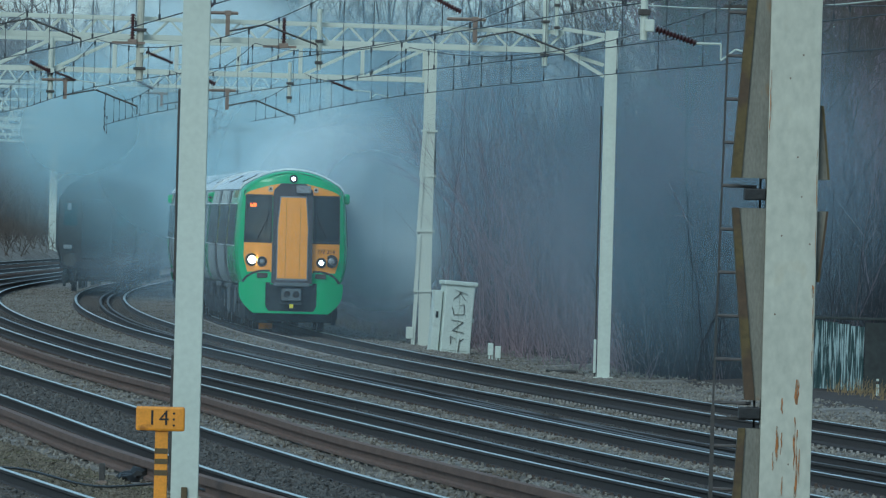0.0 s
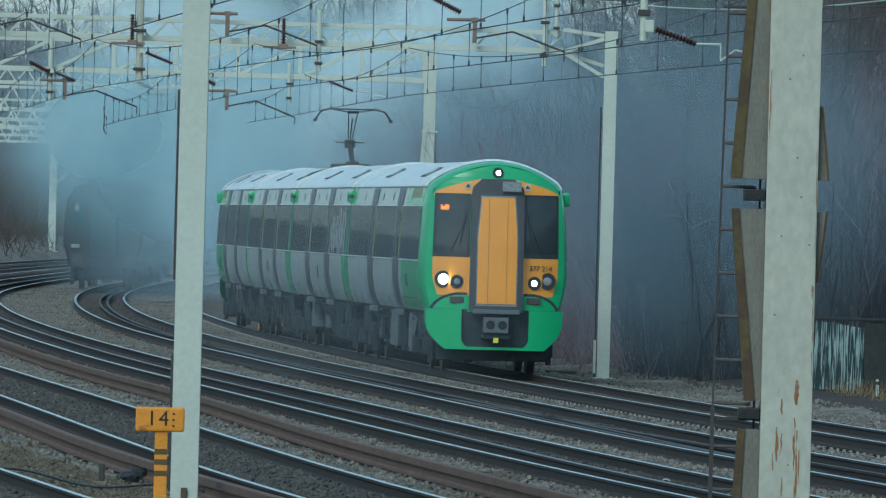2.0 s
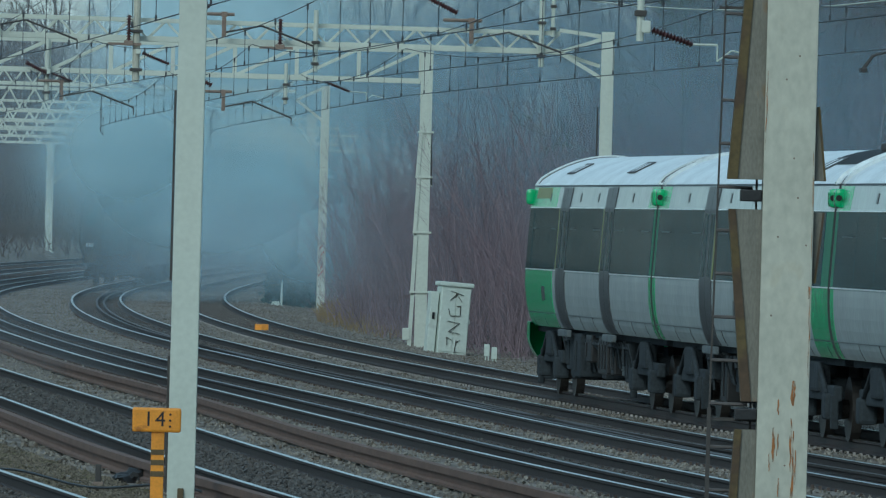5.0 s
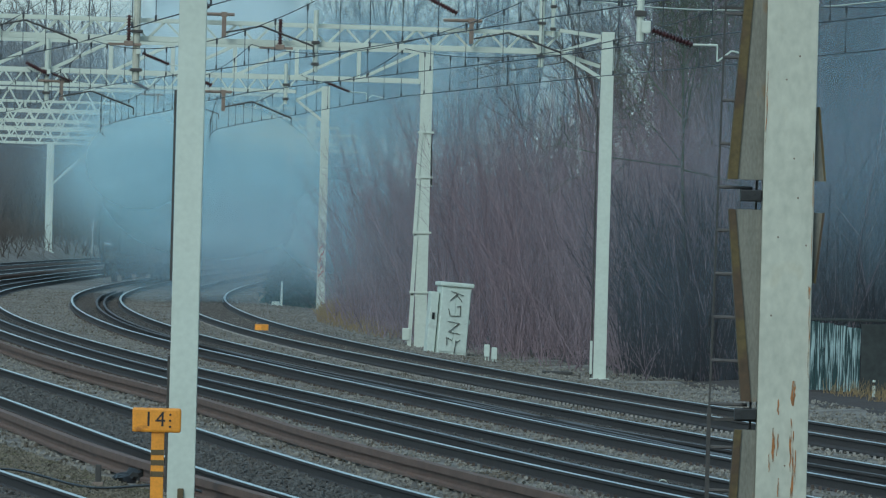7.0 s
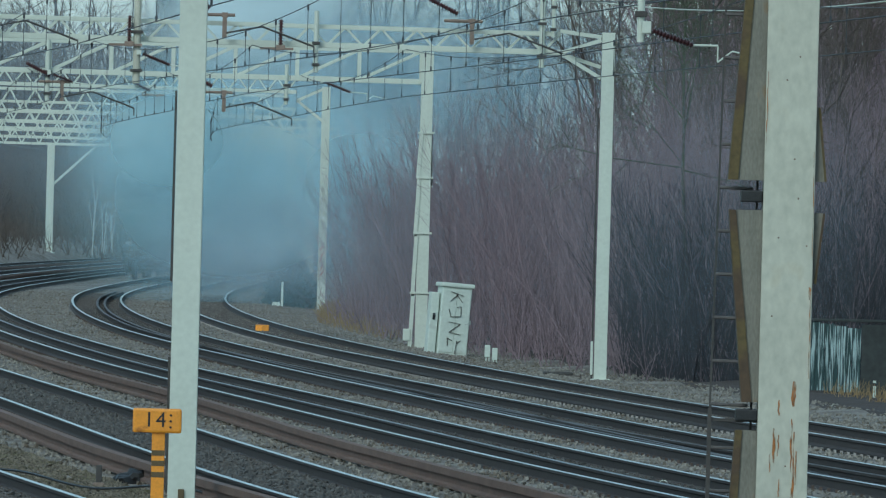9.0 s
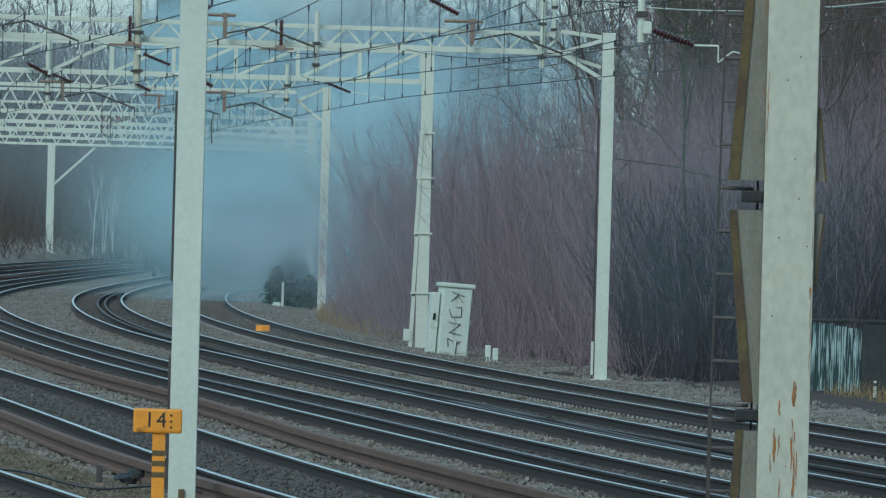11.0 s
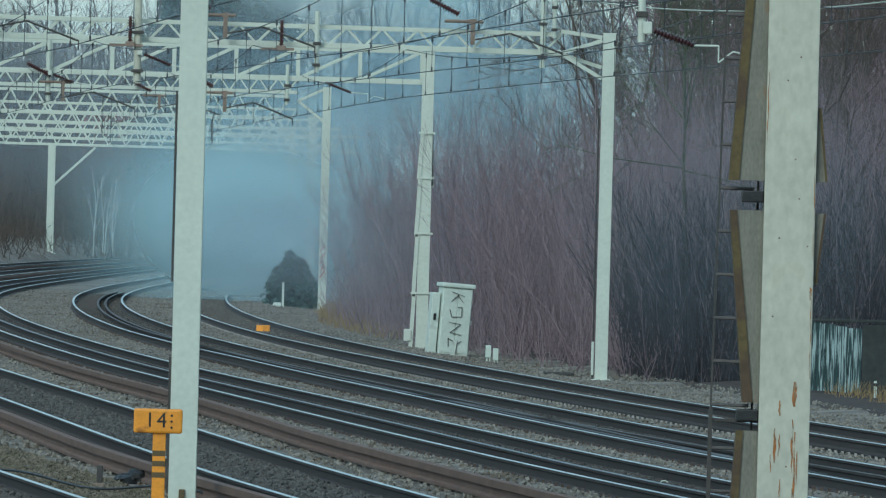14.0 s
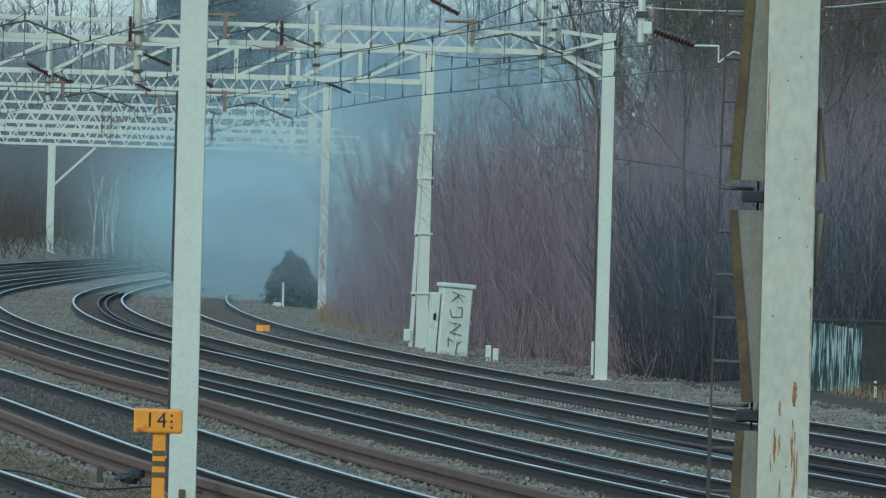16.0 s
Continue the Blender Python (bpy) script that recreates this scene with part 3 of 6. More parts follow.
    strut_insulator((-6.0, 232.8, 5.85), (-5.4, 232.8, 5.62), (-4.9, 232.8, 5.55))
    strut_insulator((-2.9, 279.8, 5.92), (-2.25, 279.8, 5.68), (-1.85, 279.8, 5.66))
    strut_insulator((-9.3, 279.8, 5.95), (-8.75, 279.8, 5.75), (-8.3, 279.8, 5.7))
    for x, y, z in ((-6.2, 232.8, 6.0), (-3.25, 232.8, 6.0)):
        r = thing("stand_off_insulator", pose(x, y, z), "dark red ribbed insulator standing on a gantry beam", "insulator", "stand-off insulators")
        bm = bmesh.new()
        insulator(bm, (0, 0, 0.06), (0, 0, 0.56), 0.062, 9)
        part("insulator", bm, M_INSUL, r)
        bm = bmesh.new()
        box(bm, -0.09, 0.09, -0.06, 0.06, -0.04, 0.06, 0.015)
        bar(bm, (-0.4, 0, -0.01), (0.25, 0, -0.01), 0.05)
        part("foot", bm, M_RUSTY, r)
    # the nearer gantry, whose beam lies above the view
    truss("gantry_beam", (14.6, 116, 6.9), (-8.4, 116, 6.9), 0.45, 30, "warren", 0.08, "pale lattice gantry beam high over the tracks")
    h_mast("gantry_mast", 14.75, 116, -0.3, 6.9, 0.27, 0.27, M_GALV, "pale grey steel gantry mast on the ballast shoulder")
    drop_post(1.87, 115.9, 4.49, 6.9, 0.075, "pale drop post with insulated strut")
    strut_insulator((1.93, 115.8, 4.62), (2.38, 115.8, 4.47), (2.62, 115.8, 4.47))


M_RUSTY = mat("rusty_brown_steel", (0.21, 0.155, 0.12), 0.7, vary=0.35, scale=6, fine=40)
M_SCRAWL = mat("red_spray_paint", (0.45, 0.06, 0.04), 0.6, vary=0.1)
gantries()


def overhead_wires():
    spans = [-60, 0, 60, 116, 175, 233, 280, 335, 391, 430, 470, 545, 610, 690, 760]
    for i, off in enumerate(TRACKS[:4]):
        w = thing("overhead_wire", pose(0, 0, 0), "thin dark contact wire hung from a catenary by droppers", "overhead wire", "wires over the tracks")
        ds = np.arange(-60, 470, 1.0)
        zig = np.interp(ds, spans, [0.2 * (-1) ** k for k in range(len(spans))])
        xs = tx(ds) + off(ds) + zig
        con = np.stack([xs, ds, 5.12 + 0 * ds], -1)[None]
        tubes("contact_wire", con, np.full(con.shape[:2], 0.0075), M_WIRE, 4, w)
        k = np.searchsorted(spans, ds, side="right") - 1
        a = np.array(spans)[k]
        b = np.array(spans + [820])[k + 1]
        t = (ds - a) / (b - a)
        zc = 6.05 - 4 * t * (1 - t) * np.minimum(0.45, (b - a) * 0.008)
        cat = np.stack([xs * 1.0, ds, zc], -1)[None]
        tubes("catenary_wire", cat, np.full(cat.shape[:2], 0.0075), M_WIRE, 4, w)
        sel = (ds % 6 < 0.5) & (ds > 80) & ((ds < 330) | (ds % 12 < 0.5))
        for q, c in zip(con[0][sel], cat[0][sel]):
            bm = bmesh.new()
            bar(bm, q, c, 0.011)
            if q[1] < 420:
                box(bm, q[0] - 0.014, q[0] + 0.014, q[1] - 0.02, q[1] + 0.02, q[2] - 0.01, q[2] + 0.07)
                box(bm, c[0] - 0.016, c[0] + 0.016, c[1] - 0.02, c[1] + 0.02, c[2] - 0.08, c[2] + 0.015)
            part("dropper", bm, M_WIRE, w)
    # feeder wires beyond the right-hand masts
    w = thing("feeder_wire", pose(0, 0, 0), "thin grey feeder wire sagging between masts", "overhead wire", "wires over the tracks")
    t = np.linspace(0, 1, 30)
    for x0, z0, x1, z1 in ((2.1, 7.3, 9.5, 7.05), (2.1, 7.15, 9.6, 6.75)):
        p = np.stack([x0 + (x1 - x0) * t, 232 - 60 * t, z0 + (z1 - z0) * t - 0.5 * t * (1 - t) * 4], -1)[None]
        tubes("wire", p, np.full(p.shape[:2], 0.012), M_GALV, 4, w)


overhead_wires()


# ---- the near masts and the sign ----
M_STRIPE = mat("dark_brown_band", (0.10, 0.07, 0.03), 0.7)
def near_masts():
    m = h_mast("line_mast", -2.47, 116, -0.3, 6.9, 0.265, 0.25, M_GALV, "pale grey-green steel mast between the tracks")
    bm = bmesh.new()
    bar(bm, (-0.145, -0.05, 0.3), (-0.145, -0.05, 1.62), 0.03)
    bar(bm, (-0.15, -0.02, 2.35), (-0.15, -0.02, 4.2), 0.022)
    part("earth_cable", bm, M_STEEL, m)
    bm = bmesh.new()
    box(bm, -0.03, 0.03, -0.16, -0.13, 0.1, 0.34, 0.008)
    part("number_bracket", bm, M_STRIPE, m)
    # the built-up mast with rusty gussets and a ladder
    w = 0.325
    m = thing("line_mast", pose(2.192, 76, -0.3), "cream painted built-up mast with rust streaks and gusset plates", "mast", "line masts")
    bm = bmesh.new()
    box(bm, -w / 2, w / 2, -0.16, -0.135, 0, 6.9, 0.006)
    part("front_flange", bm, M_CREAM, m)
    bm = bmesh.new()
    box(bm, -w / 2, w / 2, 0.135, 0.16, 0, 6.9, 0.006)
    part("rear_flange", bm, M_CREAM, m)
    bm = bmesh.new()
    box(bm, -0.012, 0.012, -0.134, 0.134, 0, 6.9)
    part("web", bm, M_CREAM, m)
    bm = bmesh.new()
    box(bm, -0.3, 0.3, -0.3, 0.3, -0.3, 0.02, 0.02)
    part("base_plate", bm, M_GALV, m)
    # tapered gusset plates in tiers, with joint blocks between
    tiers = ((-1, 3.31, 5.6, 0.212, 0.05), (-1, 1.90, 3.12, 0.09, 0.2), (-1, 0.4, 1.72, 0.2, 0.125), (1, 3.31, 3.78, 0.062, 0.012), (1, 2.66, 3.11, 0.012, 0.058))
    for s, z0, z1, low, top in tiers:
        bm = bmesh.new()
        x0 = s * w / 2
        pts = [(x0, z0), (x0 + s * low, z0), (x0 + s * top, z1), (x0, z1)]
        for y in (-0.10, 0.08):
            vs = [bm.verts.new((x, y + yy, z)) for yy in (0, 0.02) for x, z in pts]
            bm.faces.new(vs[:4]), bm.faces.new(vs[7:3:-1])
            for k in range(4):
                bm.faces.new((vs[k], vs[k + 4], vs[(k + 1) % 4 + 4], vs[(k + 1) % 4]))
        bmesh.ops.recalc_face_normals(bm, faces=bm.faces)
        part("gusset_plate", bm, M_CREAMSHADE, m, "cream gusset plate coloured dark for shade, with rusty edge")
        bm = bmesh.new()
        pts = [(x0 + s * (low - 0.05 * (s < 0)), z0), (x0 + s * (low + 0.014), z0), (x0 + s * (top + 0.014), z1), (x0 + s * (top - 0.03 * (s < 0)), z1)]
        vs = [bm.verts.new((x, y, z)) for y in (-0.115, 0.115) for x, z in pts]
        bm.faces.new(vs[:4]), bm.faces.new(vs[7:3:-1])
        for k in range(4):
            bm.faces.new((vs[k], vs[k + 4], vs[(k + 1) % 4 + 4], vs[(k + 1) % 4]))
        bmesh.ops.recalc_face_normals(bm, faces=bm.faces)
        part("gusset_edge", bm, M_OCHRE, m, "ochre rust along the gusset edge")
    for z in (3.20, 1.81):
        bm = bmesh.new()
        box(bm, -w / 2 - 0.14, -w / 2, -0.12, 0.12, z - 0.03, z + 0.045, 0.008)
        part("joint_block", bm, M_BLACK, m)
    for x, z in ((-0.03, 3.95), (0.06, 3.2), (-0.09, 2.45), (0.02, 1.5), (-0.06, 2.95), (0.03, 3.45), (0.12, 2.9), (0.05, 4.1)):
        bm = bmesh.new()
        bmesh.ops.create_uvsphere(bm, u_segments=8, v_segments=5, radius=0.006, matrix=Matrix.Translation((x, -0.16, z)))
        part("bolt", bm, M_RUSTY, m)
    rr = random.Random(5)
    streaks = ((0.062, 2.04, 0.16, 0.024), (0.055, 1.80, 0.34, 0.012), (0.068, 1.72, 0.75, 0.012), (-0.03, 1.92, 0.10, 0.010), (-0.058, 1.74, 0.22, 0.016), (-0.03, 1.70, 0.14, 0.008),
               (-0.08, 1.58, 0.12, 0.007), (0.145, 2.64, 0.08, 0.014), (0.152, 2.56, 0.5, 0.006), (0.085, 1.60, 0.22, 0.007), (0.06, 1.36, 0.4, 0.013), (-0.02, 1.42, 0.12, 0.006), (-0.152, 4.0, 0.5, 0.006), (0.155, 3.5, 0.7, 0.005))
    for depth, (x, z, h, ww) in enumerate(streaks):
        bm = bmesh.new()
        n = 7
        l, r = [], []
        for i in range(n + 1):
            t = i / n
            ww2 = 0.62 * ww * (0.35 + 0.9 * math.sin(math.pi * min(1, 0.15 + 0.8 * (1 - t))) * rr.uniform(0.6, 1.1)) * (1 - 0.4 * t)
            xx = x + rr.uniform(-0.004, 0.004)
            l.append(bm.verts.new((xx - ww2, -0.1635 - 0.0006 * depth, z - h * t))), r.append(bm.verts.new((xx + ww2, -0.1635 - 0.0006 * depth, z - h * t)))
        for i in range(n):
            bm.faces.new((l[i], r[i], r[i + 1], l[i + 1]))
        part("rust_streak", bm, M_RUSTSTREAK, m, "orange-brown rust streak")
    # ladder
    ld = thing("ladder", pose(1.80, 76.1, -0.3), "dark steel access ladder fixed beside the cream mast", "ladder")
    bm = bmesh.new()
    bar(bm, (-0.075, 0, 0.2), (-0.07, 0, 1.85), 0.026)
    bar(bm, (-0.07, 0, 1.85), (-0.02, 0, 5.2), 0.013)
    part("stile", bm, M_STEEL, ld)
    bm = bmesh.new()
    bar(bm, (0.19, 0.03, 0.2), (0.20, 0.03, 5.2), 0.014)
    part("stile", bm, M_STEEL, ld)
    for k in range(16):
        z = 0.5 + 0.276 * k
        bm = bmesh.new()
        bar(bm, (-0.07 + 0.05 * max(0, z - 1.85) / 3.4, 0, z), (0.17, 0, z - 0.004), 0.022, sides=6)
        part("rung", bm, M_RUNG, ld)
    for z in (1.78, 4.4):
        bm = bmesh.new()
        bar(bm, (-0.07, 0.02, z), (0.26, 0.02, z), 0.02)
        part("wall_stay", bm, M_STEEL, ld)


def text_part(name, body, size, material, parent, m, label="", depth=0.002, spread=1.0):
    cu = bpy.data.curves.new(name, "FONT")
    cu.body, cu.size, cu.align_x, cu.align_y, cu.extrude = body, size, "CENTER", "CENTER", depth
    cu.space_character = spread
    tmp = bpy.data.objects.new(name, cu)
    scene.collection.objects.link(tmp)
    me = bpy.data.meshes.new_from_object(tmp.evaluated_get(bpy.context.evaluated_depsgraph_get()))
    bpy.data.objects.remove(tmp)
    me.materials.clear()
    me.materials.append(material)
    ob = new(name, me)
    ob.parent = parent
    ob.matrix_basis = m
    return tagged(ob, label)


def milepost():
    p = thing("quarter_mile_post", pose(-2.58, 110, -0.365), "orange quarter-mile post with black figures and banded stem", "mile post")
    bm = bmesh.new()
    box(bm, -0.225, 0.225, -0.05, 0.02, 1.05, 1.275, 0.022)
    part("plate", bm, M_ORANGE, p)
    for x, figure in ((-0.075, "1"), (0.035, "4")):
        text_part("figure", figure, 0.195, M_BLACK, p, pose(x, -0.0525, 1.165, 90), "black painted figure", 0.002)
    for k in range(3):
        bm = bmesh.new()
        bmesh.ops.create_cone(bm, cap_ends=True, segments=10, radius1=0.011, radius2=0.011, depth=0.006, matrix=pose(0.125, -0.052, 1.105 + 0.055 * k, 90))
        part("dot", bm, M_BLACK, p)
    bm = bmesh.new()
    box(bm, -0.045, 0.075, -0.02, 0.03, 0, 1.055, 0.006)
    part("stem", bm, M_ORANGE, p)
    for z in (0.64, 0.745, 0.84):
        bm = bmesh.new()
        box(bm, -0.044, 0.074, -0.023, -0.0205, z, z + 0.05)
        part("stripe", bm, M_STRIPE, p, "dark painted band")


M_RUNG = mat("grey_worn_steel", (0.10, 0.09, 0.085), 0.6, vary=0.3, scale=5)
# mast cream darkened to paint in the gussets' shade, plus real rust patches
M_CREAMSHADE = mat("shaded_cream_with_rust", (0.185, 0.175, 0.14), 0.7, vary=0.3, scale=2.5, fine=20, second=(0.17, 0.115, 0.06), second_at=0.67, stretch=(4, 4, 1.2))
M_OCHRE = mat("ochre_rust", (0.11, 0.08, 0.03), 0.8, vary=0.4, scale=3, fine=25, second=(0.07, 0.045, 0.025), second_at=0.5)
M_RUSTSTREAK = mat("orange_rust_streak", (0.33, 0.135, 0.04), 0.85, vary=0.4, scale=12, fine=50)
rn, rl = M_RUSTSTREAK.node_tree.nodes, M_RUSTSTREAK.node_tree.links
co, mp, nz, rg = (rn.new(k) for k in ("ShaderNodeTexCoord", "ShaderNodeMapping", "ShaderNodeTexNoise", "ShaderNodeMapRange"))
mp.inputs["Scale"].default_value = (60, 60, 9)
nz.inputs["Scale"].default_value, nz.inputs["Detail"].default_value = 1.0, 5
rg.inputs[1].default_value, rg.inputs[2].default_value = 0.36, 0.58
rl.new(co.outputs["Object"], mp.inputs[0]), rl.new(mp.outputs[0], nz.inputs["Vector"]), rl.new(nz.outputs[0], rg.inputs[0]), rl.new(rg.outputs[0], rn["Principled BSDF"].inputs["Alpha"])
near_masts()
milepost()


# ---- lineside things ----
M_CABINET = mat("pale_cabinet_paint", (0.56, 0.62, 0.55), 0.5, vary=0.12, scale=2, fine=15, second=(0.42, 0.45, 0.40), second_at=0.65)
M_SPRAY = mat("brown_black_spray_paint", (0.045, 0.036, 0.03), 0.7, vary=0.3)
M_PANEL = mat("peeling_white_paint", (0.36, 0.46, 0.45), 0.8, vary=0.5, scale=2.0, fine=9, second=(0.018, 0.042, 0.042), second_at=0.47, stretch=(17, 17, 0.8))
# twig colour darkened to stand in for the shade beneath the trees
M_DARKTWIG = mat("shade_dark_twigs", (0.045, 0.043, 0.05), 0.95, vary=0.5, scale=0.5, fine=3, bump=0.0, island=0.8)
M_DARKWALL = mat("damp_dark_render", (0.035, 0.04, 0.038), 0.9, vary=0.4, scale=1.5, fine=10)


def lineside():
    # cabinet with painted scrawl; lid, doors, handles
    c = thing("equipment_cabinet", pose(0.22, 268, -0.32, 0, 3.6, 13), "pale grey lineside cabinet with dark painted scrawl", "equipment cabinet")
    bm = bmesh.new()
    box(bm, -0.34, 0.34, -0.25, 0.25, 0.02, 1.56, 0.02)
    part("body", bm, M_CABINET, c)
    bm = bmesh.new()
    box(bm, -0.39, 0.39, -0.30, 0.30, 1.56, 1.66, 0.03)
    part("lid", bm, M_CABINET, c)
    for x0, x1 in ((-0.32, -0.005), (0.005, 0.32)):
        bm = bmesh.new()
        box(bm, x0, x1, -0.268, -0.252, 0.1, 1.5, 0.006)
        part("door", bm, M_CABINET, c)
    bm = bmesh.new()
    box(bm, 0.34, 0.38, -0.2, -0.1, 0.75, 0.85, 0.01)
    part("hinge", bm, M_CABINET, c)
    bm = bmesh.new()
    box(bm, -0.56, -0.37, -0.15, 0.15, 0.0, 1.42, 0.02)
    part("side_locker", bm, M_CABINET, c)
    bm = bmesh.new()
    box(bm, -0.5, -0.44, -0.175, -0.155, 0.8, 0.95, 0.01)
    part("handle", bm, M_BLACK, c)
    strokes = (((-0.14, 1.46), (0.16, 1.38)), ((0.03, 1.42), (-0.14, 1.25)), ((0.0, 1.39), (0.13, 1.24)), ((-0.16, 1.06), (-0.11, 0.9)), ((-0.11, 0.9), (0.12, 0.92)), ((0.12, 0.92), (0.11, 1.14)),
               ((0.11, 1.14), (0.02, 1.12)), ((-0.15, 0.78), (0.12, 0.75)), ((0.12, 0.75), (-0.12, 0.55)), ((-0.12, 0.55), (0.15, 0.51)), ((-0.15, 0.42), (-0.13, 0.24)), ((-0.15, 0.42), (-0.03, 0.36)), ((0.07, 0.37), (0.05, 0.08)), ((0.07, 0.31), (0.16, 0.38)))
    for (xa, za), (xb, zb) in strokes:
        bm = bmesh.new()
        bar(bm, (xa, -0.271, za), (xb, -0.271, zb), 0.05, 0.008)
        part("painted_stroke", bm, M_SPRAY, c, "dark spray-paint stroke")
    # low switch boxes on stakes
    c = thing("trackside_box", pose(1.12, 257, -0.32), "small pale twin junction box on short legs", "junction box")
    for dx, h in ((-0.1, 0.4), (0.06, 0.34)):
        bm = bmesh.new()
        box(bm, dx - 0.05, dx + 0.07, -0.06, 0.06, h - 0.26, h, 0.012)
        part("case", bm, M_CABINET, c)
        bm = bmesh.new()
        box(bm, dx - 0.03, dx, -0.02, 0.02, -0.02, h - 0.26)
        part("leg", bm, M_CABINET, c)
        bm = bmesh.new()
        box(bm, dx + 0.035, dx + 0.06, -0.02, 0.02, -0.02, h - 0.26)
        part("leg", bm, M_CABINET, c)
    c = thing("cable_cover", pose(2.35, 236, -0.33, 0, 0, 8), "low grey concrete cable cover on the ballast shoulder", "cable cover")
    bm = bmesh.new()
    box(bm, -0.42, 0.42, -0.3, 0.3, 0.0, 0.07, 0.025)
    part("slab", bm, M_SLEEPER, c)
    bm = bmesh.new()
    box(bm, -0.3, 0.28, -0.2, 0.2, 0.07, 0.13, 0.03)
    part("lid", bm, M_MIDSTONE, c)
    # yellow box between the rails
    c = thing("track_box", pose(-4.42, 297, -0.16), "yellow-orange box lying between the rails", "track box")
    bm = bmesh.new()
    box(bm, -0.17, 0.17, -0.25, 0.25, 0, 0.19, 0.02)
    part("case", bm, M_ORANGE, c)
    bm = bmesh.new()
    box(bm, -0.15, -0.0, -0.262, -0.25, 0.03, 0.16)
    part("label_plate", bm, M_YELLOW, c)
    # far small cabinet and post by the evergreen bush
    c = thing("trackside_box", pose(-5.42, 393, -0.35), "small pale box beside a dark evergreen", "junction box")
    bm = bmesh.new()
    box(bm, -0.12, 0.14, -0.1, 0.1, 0, 0.28, 0.03)
    part("case", bm, M_CABINET, c)
    bm = bmesh.new()
    bar(bm, (0.2, 0, 0), (0.2, 0, 0.95), 0.07)
    part("post", bm, M_CABINET, c)
    # painted board wall at the lineside
    c = thing("board_fence", pose(7.38, 224, -0.32, 0, 0, -4), "low dark hoarding with streaked peeling white paint", "fence")
    for k in range(12):
        bm = bmesh.new()
        x = -0.5 + k * 0.085
        box(bm, x, x + 0.08, -0.02 - 0.004 * (k % 2), 0.02, 0.02, 1.34 - 0.012 * k + 0.008 * (k % 3), 0.006)
        part("board", bm, M_PANEL, c)
    bm = bmesh.new()
    box(bm, 0.53, 3.0, -0.03, 0.03, 0, 1.3)
    part("dark_board", bm, M_DARKWALL, c)
    bm = bmesh.new()
    box(bm, -0.5, 1.6, -0.06, 0.04, 1.345, 1.40, 0.015)
    part("top_rail", bm, M_DARKWALL, c)
    c = thing("marker_post", pose(7.95, 218, -0.35), "small white marker stake at the lineside", "marker post")
    bm = bmesh.new()
    box(bm, -0.025, 0.025, -0.02, 0.02, 0, 0.36, 0.006)
    part("stake", bm, M_CABINET, c)
    bm = bmesh.new()
    box(bm, -0.03, 0.03, -0.024, -0.021, 0.26, 0.32)
    part("band", bm, M_BLACK, c)
    # clutter by the near track
    c = thing("ground_post", pose(-3.5, 124, -0.18), "short rusty stake in the ballast", "stake")
    bm = bmesh.new()
    box(bm, -0.03, 0.03, -0.03, 0.03, 0, 0.26, 0.01)
    part("stake", bm, M_STEEL, c)
    bm = bmesh.new()
    box(bm, -0.06, 0.06, -0.05, 0.05, 0, 0.08, 0.02)
    part("foot", bm, M_RUSTY, c)
    rng = np.random.default_rng(8)
    t = np.linspace(0, 1, 40)
    p = np.stack([-4.9 + 2.6 * t, 126.5 - 8 * t, -0.07 + 0.05 * np.sin(9 * t)], -1)[None]
    cb = tubes("cable", p, np.full(p.shape[:2], 0.014), M_BLACK, 6)
    tagged(cb, "loose black cable lying over ballast", "cable")
    bm = bmesh.new()
    bmesh.ops.create_icosphere(bm, subdivisions=3, radius=0.2)
    for v in bm.verts:
        v.co *= 1 + 0.5 * (noise.noise(v.co * 9) )
        v.co.z = max(-0.05, v.co.z * 0.7)
    rag = part("plastic_sack", bm, M_BLACK)
    rag.matrix_basis = pose(-3.18, 126, -0.14)
    tagged(rag, "crumpled dark plastic sack on ballast", "sack")
    ring = thing("wire_loop", pose(2.5, 131.5, -0.17), "pale curl of wire lying by a rail", "wire loop")
    a = np.linspace(0.5, 6.6, 20)
    p = np.stack([0.045 * np.cos(a), 0 * a, 0.05 + 0.035 * np.sin(a)], -1)[None]
    tubes("loop", p, np.full(p.shape[:2], 0.008), M_GALV, 5, ring)
    # pale cable route on the near left
    ds = np.arange(118, 180, 2.0)
    tr = thing("cable_route", pose(0, 0, 0), "pale blue-grey pipe laid along the ballast", "pipe", "", "structure")
    swept("pipe", tx(ds) + np.interp(ds, (124, 164), (-11.95, -11.4)), ds, [(-0.022, -0.24), (0.022, -0.24), (0.014, -0.165), (-0.014, -0.165)], M_PALECLIP, tr)


lineside()


# ---- trees and scrub ----
def sprays(rng, base, way, length, r0, k=4, bend=0.25):
    """N tapering twigs from base along way, wandering a little."""
    n = len(base)
    way = way / (np.linalg.norm(way, axis=1, keepdims=True) + 1e-9)
    pts = [base]
    d = way.copy()
    for i in range(k - 1):
        d = d + rng.normal(0, bend, (n, 3)) * np.array([1, 1, 0.5])
        d[:, 2] += 0.08
        d /= np.linalg.norm(d, axis=1, keepdims=True)
        pts.append(pts[-1] + d * (length / (k - 1))[:, None])
    rad = r0[:, None] * np.linspace(1, 0.25, k)
    return np.stack(pts, 1), rad


